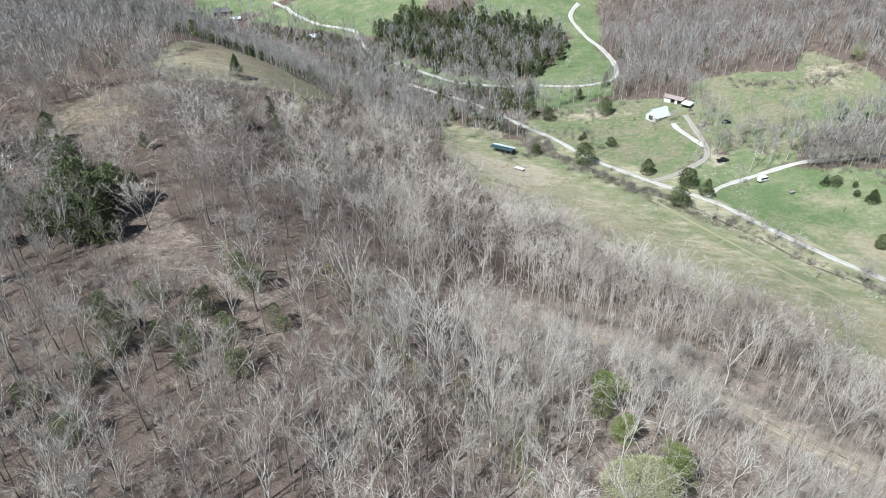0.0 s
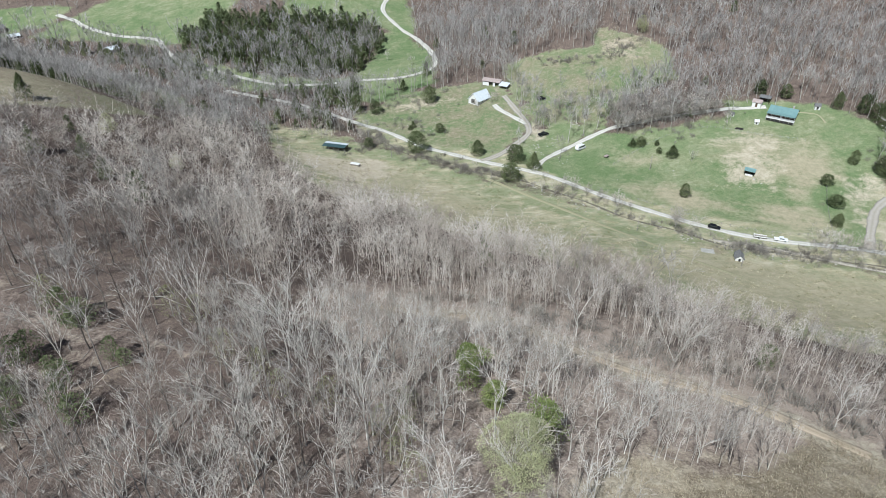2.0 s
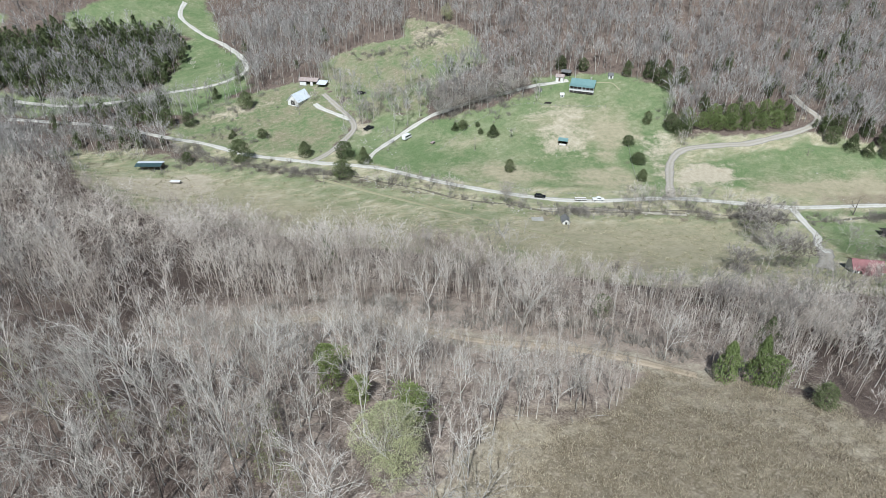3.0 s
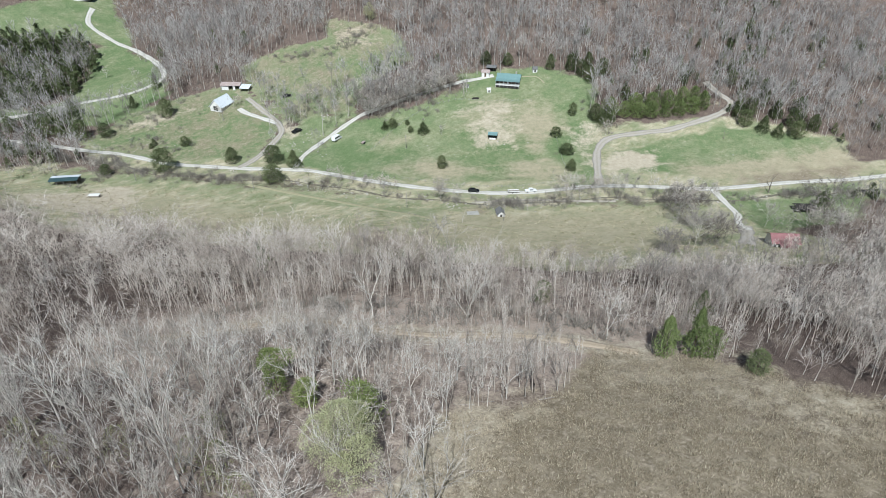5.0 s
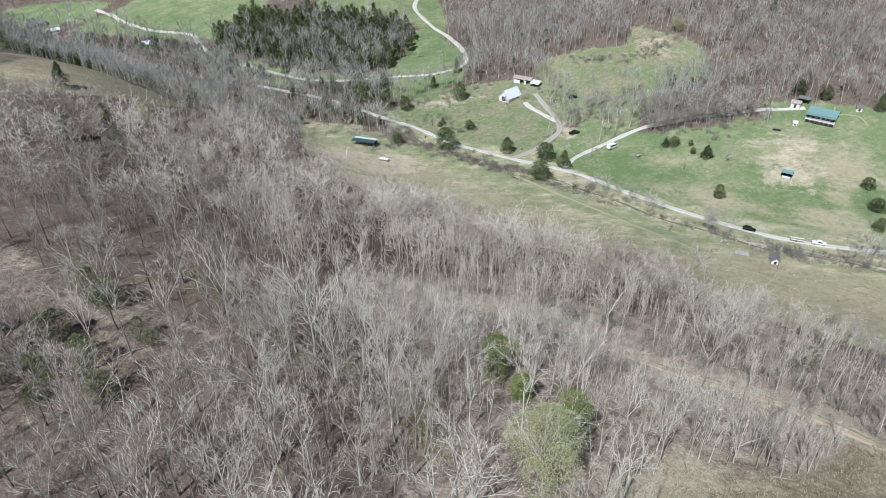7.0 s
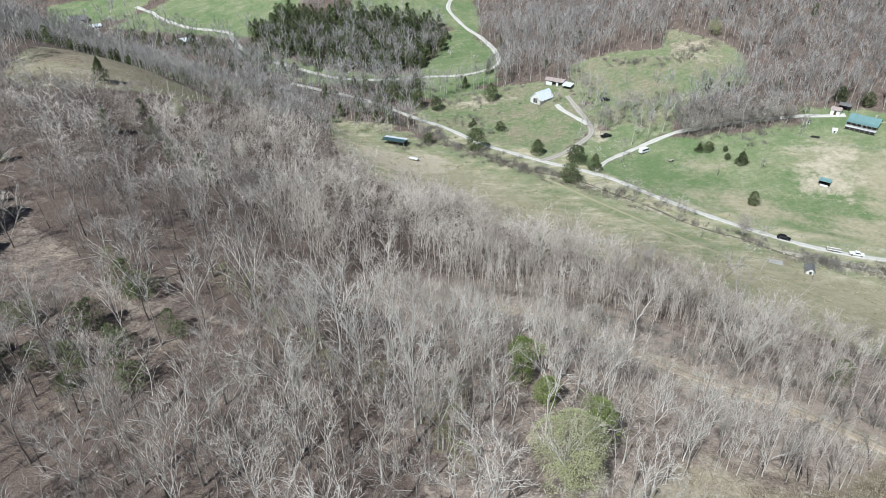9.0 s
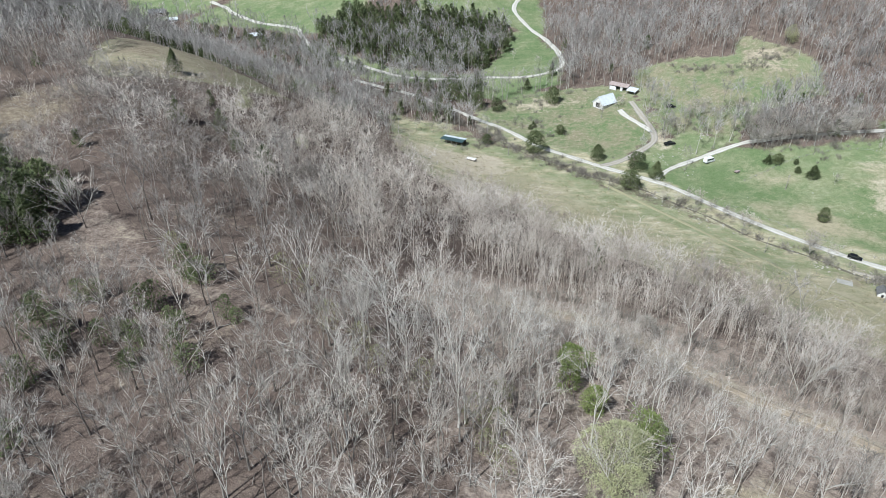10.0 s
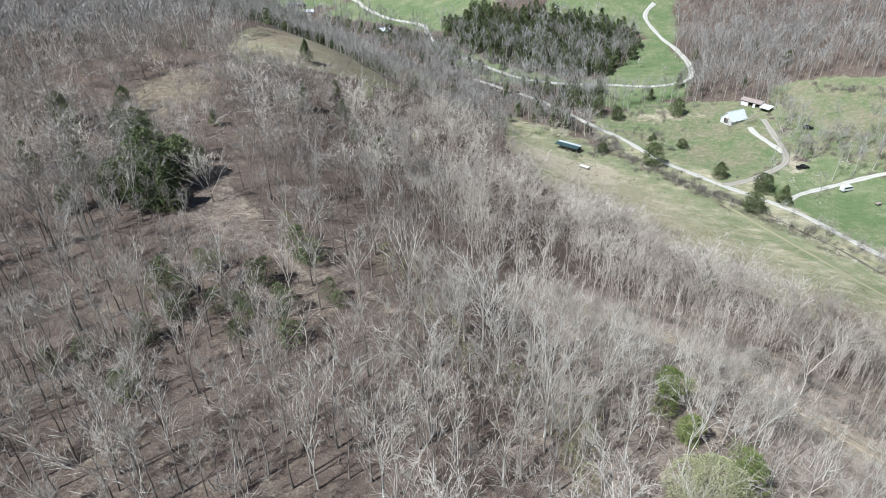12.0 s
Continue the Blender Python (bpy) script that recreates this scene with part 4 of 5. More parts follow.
# thin evergreens in the shade of the oaks; some are added only to darken shaded gaps
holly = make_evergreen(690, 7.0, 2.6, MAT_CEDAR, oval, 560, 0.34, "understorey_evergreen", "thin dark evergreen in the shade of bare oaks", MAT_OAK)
SHADED = [(-67, 97.4), (-60, 90.7), (-60.2, 99.8), (-52.3, 88.1), (-47.5, 88.9), (-39.6, 88.8), (-58.9, 84.6), (-46.4, 97.6), (-40.1, 106.2), (-42.7, 108.3), (-68.5, 73.1), (-59.8, 68), (-31.1, 92.5), (-46.1, 81.7), (-38.8, 83.9), (88.9, 79.1), (-60.6, 78.9)]
for i, (x, y) in enumerate(SHADED):
    for k in range(2):
        ob = holly if i + k == 0 else copy_thing(holly, pose(0, 0, 0))
        tagged(put(ob, x + k * rng.uniform(-3.5, 3.5), y + k * rng.uniform(-3.5, 3.5), rng.uniform(0, 6.28), rng.uniform(0.55, 1.0), 0, rng.uniform(0.7, 1.2)), group="shaded evergreens")

# cedars thick in the hollow's wood and thinly among the far hardwoods
small_cedars = [crown_arrays(640 + k, cone if k == 1 else egg, 215, 0.88, 8.5, 3.3, 0.4) for k in range(4)]
spots = []
for i in range(3600):
    x, y = rng.uniform(-62, 80), rng.uniform(412, 522)
    if inside(np.array([x]), np.array([y]), HOLLOW_WOOD, 5.0)[0] > 0 and all((x - a) ** 2 + (y - b) ** 2 > 7.5 for a, b, *_ in spots):
        if rng.random() < 0.6 - 0.4 * math.sin(x * 0.09) * math.sin(y * 0.11):
            spots.append((x, y, rng.uniform(0.6, 1.2), rng.uniform(0, 6.28)))
for x, y in far_pts + mid_pts:
    edge = math.sin(x * 0.045 + 1.0) * math.sin(y * 0.05 + 2.0 + math.sin(x * 0.03))
    if rng.random() < (0.14 if x > 270 and y < 225 else 0.17 if x < 60 and y > 330 else 0.012) * (1 + edge):
        spots.append((x + 1.5, y + 1.5, rng.uniform(0.5, 1.05), rng.uniform(0, 6.28)))
v, f, tone, _ = scatter(small_cedars, spots, rng)
tagged(new("cedar_wood", mesh_from("cedar_wood", v, f, MAT_CEDAR, tone)), "dark green cedars growing thickly in the valley woods", "woods", kind="stuff")

# fresh green and pale yellow-green trees below the drone
laurel = make_evergreen(701, 9.0, 3.0, MAT_GREEN, lambda t: oval(t) * (0.8 + 0.25 * math.sin(t * 9 + 1)), 3200, 0.26, "leafy_tree", "fresh green ivy-clad tree among bare hardwoods")
put(laurel, 25, 77.5)
put(copy_thing(laurel, pose(0, 0, 0)), 32, 61.5, 1.9, 1.0, 0, 0.85)
put(copy_thing(laurel, pose(0, 0, 0)), 27, 70.5, 4.0, 0.8, 0, 0.75)
sprig = make_evergreen(702, 7.0, 2.4, MAT_OLIVE, oval, 520, 0.2, "leafy_tree", "small leafing understorey tree in the woods", MAT_BARK)
put(sprig, 9, 61, 0.4, 0.7)
for x, y, s in ((-6, 79, 0.5), (11, 64, 0.5), (12.5, 70, 0.6), (-25, 107, 0.7), (-20, 104, 0.6), (-47, 113, 0.75), (8, 67, 0.5), (1, 75, 0.55), (-15, 91, 0.6), (-9, 84, 0.6), (11, 57, 0.45)):
    tagged(put(copy_thing(sprig, pose(0, 0, 0)), x, y, x, s + 0.35), group="understorey greens")
olive = make_evergreen(703, 4.8, 2.8, MAT_BRUSH, oval, 1200, 0.24, "shrub", "olive-brown rounded shrub beside the earth trail")
put(olive, 47, 101)
trunk, limbs, twigs = grow_tree(705, 11.5, 0.2, (6, 5, 4, 3), 0.045, 0.9, spread=1.15, reach=0.5)
young = new("leafing_tree")
as_object("trunk", trunk, MAT_BARK, young)
as_object("branching", limbs, MAT_BARK, young)
as_object("crown", twigs, MAT_TWIG, young)
lobes, base = [], 0
for k, (dx, dy, r, low, top, many) in enumerate(((0, 0, 3.6, 4.0, 12.6, 5500), (2.6, 0.8, 2.6, 3.4, 10.2, 3200), (-2.4, 1.2, 2.5, 4.2, 10.6, 3000), (0.6, -2.6, 2.6, 2.4, 8.6, 2800), (-1.6, -2.2, 2.2, 1.8, 7.2, 2000), (1.8, 2.8, 2.4, 3.6, 9.4, 2200))):
    v, f = crown_arrays(706 + k, oval, many, 0.125, top, r, low)
    lobes.append((v + np.array([dx, dy, 0], np.float32), f + base))
    base += len(v)
as_object("foliage", (np.concatenate([a for a, _ in lobes]), np.concatenate([b for _, b in lobes])), MAT_YOUNG, young)
put(tagged(young, "broad tree in pale yellow-green first leaf", "tree"), 23.8, 52.2, 0, 1.12, 0, 1.06)
for x, y, s in ((-58, 232, 0.7), (-36, 214, 0.5), (214, 352, 0.9)):
    tagged(put(copy_thing(young, pose(0, 0, 0)), x, y, x, s), group="leafing trees")

# single bare trees by the creek, the buildings and the field
LONE = [(36, 308, 9), (119, 239, 4.5), (121, 233, 5), (127, 222, 5.5), (128, 217, 5), (131, 212, 4.5), (124, 227, 4.5), (146, 192, 7), (186, 164, 6), (190, 160, 7), (193, 156, 6), (199, 155, 7), (188, 157, 5), (221, 131, 10), (216, 122, 11), (224, 124, 9), (176, 102, 5), (148, 306, 7), (153, 310, 7), (159, 301, 7), (165, 301, 8), (172, 300, 7), (178, 300, 8), (137, 302, 5), (127, 295, 4.5), (130, 315, 4), (184, 241, 5), (192, 160, 7), (214, 150, 8), (206, 154, 7), (218, 146, 8), (210, 149, 7), (203, 158, 6), (222, 140, 8), (228, 134, 7), (198, 152, 6), (121, 235, 6), (126, 230, 5), (136, 212, 5), (112, 245, 5), (128, 222, 6.5), (133, 216, 6), (147, 193, 7), (152, 188, 6), 
        (150, 195, 9), (150, 198, 7), (192, 163, 9), (197, 164, 8), (191, 166, 8), (197, 160, 9), (133, 218, 6), (134, 214, 6), (85, 265, 5), (208, 155, 7), (210, 152, 8), (205, 158, 7), (14, 321, 8), (19, 323, 8), (11, 328, 8), (6, 323, 7), (22, 319, 7),
        (104, 327, 6), (113, 329, 6), (117, 330, 5.5), (135, 343, 7), (136, 331, 6), (148, 310, 8), (152, 306, 8), (144, 306, 7), (156, 300, 7), (131, 300, 5), (136, 296, 5.5), (215, 262, 6), (213, 258, 4), (248, 190, 7), (86, 408, 6), (74, 430, 5),
        (164, 276.5, 6), (170, 276, 7), (176, 274, 7.5), (182, 274.5, 8), (188, 273, 8), (194, 272.5, 8), (200, 272, 8), (206, 271, 8), (212, 269, 7), (160, 292, 8), (166, 291, 8), (172, 289, 9), (178, 287, 8), (184, 288, 9), (190, 284, 8), (197, 283, 9), (204, 281, 8), (210, 280, 9), (164, 298, 9), (176, 296, 9), (188, 295, 9), (200, 292, 9), (212, 288, 9)]
lone_kinds = []
for k in range(4):
    trunk, limbs, twigs = grow_tree(720 + k, 9.0, 0.25, (5, 4, 4, 4), 0.105, 0.95, spread=1.2, sides=4, fine_limbs=False, reach=0.5)
    tree = new("bare_tree")
    as_object("trunk", trunk, MAT_BARK, tree)
    as_object("branching", limbs, MAT_BARK, tree)
    as_object("crown", twigs, MAT_OAK_TWIG if k % 2 else MAT_TWIG, tree)
    lone_kinds.append(tagged(tree, "small leafless tree beside the pasture and creek", "tree", "lone bare trees"))
for p in LINES["house"]:
    if 162 < p.x < 214:
        LONE += [(p.x + rng.uniform(-1, 1), p.y - rng.uniform(2.4, 5.5), rng.uniform(7, 9.5)), (p.x + rng.uniform(-1, 1), p.y - rng.uniform(2.4, 4.5), rng.uniform(6.5, 9.5)), (p.x + rng.uniform(-1, 1), p.y + rng.uniform(3, 9), rng.uniform(8, 11))]
for i, (x, y, tall) in enumerate(LONE):
    ob = lone_kinds[i] if i < 4 else copy_thing(lone_kinds[rng.randrange(4)], pose(0, 0, 0))
    put(ob, x, y, rng.uniform(0, 6.28), tall / 9.0 * rng.uniform(0.9, 1.1))

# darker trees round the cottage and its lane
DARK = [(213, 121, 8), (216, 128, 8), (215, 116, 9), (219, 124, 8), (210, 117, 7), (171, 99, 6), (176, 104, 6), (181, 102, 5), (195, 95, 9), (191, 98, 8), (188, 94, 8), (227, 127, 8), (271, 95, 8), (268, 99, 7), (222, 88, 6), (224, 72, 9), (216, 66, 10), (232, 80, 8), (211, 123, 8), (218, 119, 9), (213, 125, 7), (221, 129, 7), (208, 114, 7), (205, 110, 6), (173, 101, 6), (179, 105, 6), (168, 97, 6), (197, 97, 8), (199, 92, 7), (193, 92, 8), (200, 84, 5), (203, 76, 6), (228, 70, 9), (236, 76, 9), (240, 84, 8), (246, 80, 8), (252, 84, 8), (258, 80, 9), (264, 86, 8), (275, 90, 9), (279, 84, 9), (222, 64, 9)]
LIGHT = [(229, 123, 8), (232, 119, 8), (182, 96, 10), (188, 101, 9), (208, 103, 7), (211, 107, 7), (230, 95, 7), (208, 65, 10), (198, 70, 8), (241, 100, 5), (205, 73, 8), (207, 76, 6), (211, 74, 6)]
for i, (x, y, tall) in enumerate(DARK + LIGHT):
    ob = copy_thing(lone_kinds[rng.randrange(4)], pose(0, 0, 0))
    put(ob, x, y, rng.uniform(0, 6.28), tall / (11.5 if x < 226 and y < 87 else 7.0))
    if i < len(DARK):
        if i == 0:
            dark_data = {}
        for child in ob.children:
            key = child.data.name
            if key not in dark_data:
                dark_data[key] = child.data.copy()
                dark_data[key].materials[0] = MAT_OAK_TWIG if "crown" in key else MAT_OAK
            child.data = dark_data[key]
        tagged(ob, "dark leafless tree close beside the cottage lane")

snag = Limbs()
for path, r in (([(0, 0, -0.3), (0.2, 0, 3.5), (0.9, 0.2, 9.5)], 0.28), ([(0.2, 0, 2.4), (-1.8, 0.4, 4.6), (-4.2, 0.6, 6.2)], 0.2), ([(0.5, 0.1, 6), (2.2, -0.4, 8), (3.6, -0.5, 8.6)], 0.12), ([(-1.8, 0.4, 4.6), (-2.2, 1.2, 6.4), (-2.4, 1.4, 7.4)], 0.1)):
    snag.stem([Vector(p) for p in path], [r, r * 0.7, 0], 5)
dead = new("dead_tree")
as_object("trunk", snag.arrays(), MAT_OAK, dead)
put(tagged(dead, "forked dead tree with broken grey limbs by the road", "tree"), 264, 112)
dead = copy_thing(dead, pose(0, 0, 0))
put(dead, 291, 152, 2.4, 0.55)

# ---- brush: dry stems in the woods, along the creek and the fence lines ----
def brush_kind(seed, tall, wide, stems, w):
    r, b = random.Random(seed), Limbs()
    for _ in range(stems):
        turn, out = r.uniform(0, 6.28), r.random()
        p = Vector((math.cos(turn), math.sin(turn), 0)) * out * wide * 0.45
        q = p + Vector((math.cos(turn) * out * wide * 0.5 + r.uniform(-0.4, 0.4), math.sin(turn) * out * wide * 0.5 + r.uniform(-0.4, 0.4), tall * r.uniform(0.55, 1.1)))
        b.sliver(p + Vector((0, 0, -0.1)), q, w, r)
        for _ in range(2):
            s = p.lerp(q, r.uniform(0.3, 0.8))
            b.sliver(s, s + Vector((r.uniform(-0.7, 0.7), r.uniform(-0.7, 0.7), r.uniform(0.2, 0.9))), w * 0.8, r)
    return b.arrays()


spots = []
creek = glide([(p[0] - 7.5, p[1] - 8.0) for p in ROADS["main"]], 2.0)
for p in creek:
    thick = math.sin(p.x * 0.21 + 1.0) * math.sin(p.y * 0.13 + 0.4) + (0.35 if p.y > 262 else 0.0)
    for _ in range(5 if thick > 0.1 else 2 if rng.random() < 0.5 else 0):
        spots.append((p.x + rng.gauss(0, 2.4), p.y + rng.gauss(0, 2.4), rng.uniform(0.5, 1.5), rng.uniform(0, 6.28)))
for p in LINES["trail"]:
    for _ in range(2):
        o = rng.uniform(4, 14)
        spots.append((p.x + 0.653 * o + rng.uniform(-2, 2), p.y + 0.757 * o + rng.uniform(-2, 2), rng.uniform(0.5, 1.5), rng.uniform(0, 6.28)))
for key in ("house", "barn", "hollow", "red"):
    for p in LINES[key][::3]:
        if rng.random() < 0.35:
            a = rng.uniform(0, 6.28)
            spots.append((p.x + 5 * math.cos(a), p.y + 5 * math.sin(a), rng.uniform(0.3, 0.8), a))
for x0, y0, n, r in ((156, 361, 6, 2), (163, 355, 8, 3), (170, 350, 8, 2.5), (194, 346, 16, 4), (201, 344, 10, 3), (180, 342, 10, 3), (197, 341, 16, 5), (157, 354, 5, 2), (212, 345, 6, 3), (40, 306, 14, 2.5), (57, 330, 30, 12), (72, 318, 20, 8), (148, 303, 22, 6), (136, 306, 8, 4), (205, 283, 50, 9), (178, 284, 60, 9), (190, 273, 50, 7), (172, 276, 24, 4), (262, 198, 14, 8), (30, 306, 12, 4), (213, 119, 16, 4), (174, 101, 12, 3), (193, 95, 10, 3), (224, 76, 14, 6), (90, 372, 40, 14), (60, 360, 40, 16)):
    for _ in range(n):
        spots.append((rng.gauss(x0, r), rng.gauss(y0, r), rng.uniform(0.5, 1.4), rng.uniform(0, 6.28)))
spots = [q for q in spots if min(float(away(np.array([q[0]]), np.array([q[1]]), LINES[k])[0]) for k in LINES) > 2.6]
v, f, tone, _ = scatter([brush_kind(800 + k, 1.9, 2.6, 26, 0.1) for k in range(5)], spots, rng)
tagged(new("brush", mesh_from("brush", v, f, MAT_BRUSH, tone)), "dry grey-brown brush along creek, lanes and wood edges", "brush", kind="stuff")

def sapling_kind(seed, tall, w):
    r, b = random.Random(seed), Limbs()
    top = Vector((r.uniform(-0.8, 0.8), r.uniform(-0.8, 0.8), tall))
    b.stem([Vector((0, 0, -0.3)), top * 0.5 + Vector((r.uniform(-0.3, 0.3), r.uniform(-0.3, 0.3), 0)), top], [tall * 0.0095, tall * 0.006, 0], 3)
    for _ in range(20):
        g = r.uniform(0.35, 1.0)
        p = top * g
        q = p + Vector((r.uniform(-1, 1), r.uniform(-1, 1), r.uniform(0.5, 1.8))) * (1.6 - g) * 0.9
        b.sliver(p, q, w, r)
        for _ in range(2):
            c = p.lerp(q, r.uniform(0.4, 0.9))
            b.sliver(c, c + Vector((r.uniform(-0.6, 0.6), r.uniform(-0.6, 0.6), r.uniform(0.2, 0.8))), w * 0.7, r)
    return b.arrays()


spots = []
for x, y in near_pts:
    for _ in range(1):
        if rng.random() < (0.7 if x > 0 else 0.1):
            spots.append((x + rng.uniform(-3, 3), y + rng.uniform(-3, 3), rng.uniform(0.45, 1.15), rng.uniform(0, 6.28)))
spots += [(x + rng.uniform(-2.5, 2.5), y + rng.uniform(-2.5, 2.5), rng.uniform(0.7, 1.2), rng.uniform(0, 6.28)) for x, y in mid_pts if rng.random() < 0.3]
thicket = [p for p in wood_points(2.4, 52, 165, 8, 84) if rng.random() < 0.8]
spots += [(x, y, rng.uniform(0.55, 1.25), rng.uniform(0, 6.28)) for x, y in thicket if all(math.hypot(x - a, y - c) > 0.7 * r for a, c, r in ROOM)]
q = np.array(spots)
keep = (openness(q[:, 0], q[:, 1]) < 0) & (road_gap(q[:, 0], q[:, 1]) > 2.0)
spots = [p for p, k in zip(spots, keep) if k]
v, f, tone, _ = scatter([sapling_kind(820 + k, 8.0, 0.055) for k in range(6)], spots, rng)
tagged(new("understorey", mesh_from("understorey", v, f, MAT_TWIG, tone)), "thin leafless saplings under the hillside trees", "saplings", kind="stuff")

# winter grass on the knoll and in the valley field
def grass_kind(seed, blades, tall, wide):
    r, b = random.Random(seed), Limbs()
    for _ in range(blades):
        p = Vector((r.gauss(0, wide), r.gauss(0, wide), -0.05))
        b.sliver(p, p + Vector((r.uniform(-0.3, 0.3), r.uniform(-0.3, 0.3), tall * r.uniform(0.5, 1.2))), 0.11, r)
    return b.arrays()


spots = []
for _ in range(15000):
    x, y = rng.uniform(24, 104), rng.uniform(2, 58)
    spots.append((x, y))
q = np.array(spots)
keep = inside(q[:, 0], q[:, 1], OPEN[-1][1]) > 0.3
keep &= np.sin(q[:, 0] * 0.8 + 2 * np.sin(q[:, 1] * 0.5)) * np.sin(q[:, 1] * 0.9) > -0.25
spots = [(x, y, rng.uniform(0.5, 1.3), rng.uniform(0, 6.28)) for (x, y), k in zip(q, keep) if k]
v, f, tone, _ = scatter([grass_kind(840 + k, 10, 0.5, 0.55) for k in range(5)], spots, rng)
MAT_HAY = leaf_material("winter_grass", (0.60, 0.53, 0.40), (0.24, 0.19, 0.13))
tagged(new("winter_grass", mesh_from("winter_grass", v, f, MAT_HAY, tone)), "tufted brown winter grass on the open knoll", "grass", kind="stuff")

# tussocks of straw and new grass in the valley field
spots = []
for _ in range(16000):
    x, y = rng.uniform(-8, 250), rng.uniform(60, 350)
    spots.append((x, y))
q = np.array(spots)
keep = np.maximum(inside(q[:, 0], q[:, 1], OPEN[0][1]), inside(q[:, 0], q[:, 1], OPEN[10][1])) > 0.5
keep &= (np.sin(q[:, 0] * 0.21 + 1.4 * np.sin(q[:, 1] * 0.13)) * np.sin(q[:, 1] * 0.19 + q[:, 0] * 0.05) > -0.35) & (road_gap(q[:, 0], q[:, 1]) > 2.5)
spots = [(x, y, rng.uniform(0.6, 1.5), rng.uniform(0, 6.28)) for (x, y), k in zip(q, keep) if k]


def tussock_kind(seed, blades):
    r, b = random.Random(seed), Limbs()
    for _ in range(blades):
        p = Vector((r.gauss(0, 0.45), r.gauss(0, 0.45), -0.05))
        b.sliver(p, p + Vector((r.uniform(-0.3, 0.3), r.uniform(-0.3, 0.3), r.uniform(0.12, 0.36))), 0.3, r)
    return b.arrays()


v, f, tone, _ = scatter([tussock_kind(880 + k, 8) for k in range(5)], spots, rng)
MAT_TUSSOCK = leaf_material("field_grass", (0.62, 0.55, 0.40), (0.19, 0.185, 0.09))
tagged(new("field_grass", mesh_from("field_grass", v, f, MAT_TUSSOCK, tone)), "tussocks of straw and new grass in the valley field", "grass", kind="stuff")

# fallen boughs on the leaf litter
spots, sticks = [p for p in wood_points(3.4, 42, 165, -60, 60) if rng.random() < 0.8], Limbs()
for x, y in spots:
    turn, length, r = rng.uniform(0, 6.28), rng.uniform(1.2, 5.5), rng.uniform(0.03, 0.09)
    a, b = Vector((x, y)), Vector((x + math.cos(turn) * length, y + math.sin(turn) * length))
    m = a.lerp(b, 0.5) + Vector((rng.uniform(-0.3, 0.3), rng.uniform(-0.3, 0.3)))
    sticks.stem([Vector((p.x, p.y, h(p.x, p.y) + r + rng.uniform(0, 0.2))) for p in (a, m, b)], [r, r * 0.8, 0], 3)
v, f = sticks.arrays()
tagged(new("fallen_boughs", mesh_from("fallen_boughs", v, f, MAT_OAK_TWIG, np.repeat([rng.random() for _ in spots], len(v) // len(spots)))), "fallen grey boughs lying on brown leaf litter", "deadwood", kind="stuff")

# ---- the creek and its stones ----
rows, faces = [], []
for i, p in enumerate(creek):
    d = (creek[min(i + 1, len(creek) - 1)] - creek[max(i - 1, 0)]).normalized()
    for k in (-1, 0, 1):
        c = p + Vector((-d.y, d.x)) * (k * (0.55 + 0.3 * math.sin(i * 0.6)) + 0.8 * math.sin(i * 0.35))
        rows.append((c.x, c.y, h(c.x, c.y) + 0.05))
    if i:
        a = 3 * i
        faces += [(a - 3, a, a + 1, a - 2), (a - 2, a + 1, a + 2, a - 1)]
tagged(new("creek_water", mesh_from("creek_water", rows, faces, MAT_WATER)), "shallow brown creek between road and field", "creek", kind="structure")


def stone_kind(seed):
    bm = bmesh.new()
    bmesh.ops.create_icosphere(bm, subdivisions=1, radius=0.5)
    r = random.Random(seed)
    for w in bm.verts:
        w.co *= r.uniform(0.7, 1.15)
        w.co.z *= 0.55
    bmesh.ops.triangulate(bm, faces=bm.faces)
    out = np.array([tuple(w.co) for w in bm.verts], np.float32), np.array([[w.index for w in fc.verts] for fc in bm.faces], np.int32)
    bm.free()
    return out


spots = []
for p in creek:
    for _ in range(2):
        if rng.random() < 0.5:
            spots.append((p.x + rng.gauss(0, 1.8), p.y + rng.gauss(0, 1.8), rng.uniform(0.3, 1.3), rng.uniform(0, 6.28)))
for x0, y0, n, r in ((167, 176, 40, 3), (178, 167, 40, 3), (148, 185, 24, 2.5), (112, 236, 22, 3), (108, 244, 14, 2.5), (118, 222, 18, 2.5), (121, 280, 12, 1.8), (120, 273, 10, 1.5), (147, 291, 10, 1.2), (168, 172, 26, 4), (176, 166, 24, 4), (160, 176, 20, 3), (128, 262, 8, 2), (131, 281, 14, 2.5), (146, 291, 10, 1.5), (203, 221, 8, 7), (240, 165, 10, 6), (126, 318, 24, 6), (139, 321, 10, 3), (150, 236, 6, 18), (190, 205, 6, 16), (290, 128, 4, 10), (75, 325, 20, 9)):
    for _ in range(n):
        spots.append((rng.gauss(x0, r), rng.gauss(y0, r), rng.uniform(0.25, 1.1), rng.uniform(0, 6.28)))
v, f, tone, _ = scatter([stone_kind(860 + k) for k in range(5)], spots, rng)
tagged(new("stones", mesh_from("stones", v, f, MAT_STONE, tone)), "pale limestone blocks along the creek and pasture", "stones", kind="stuff")


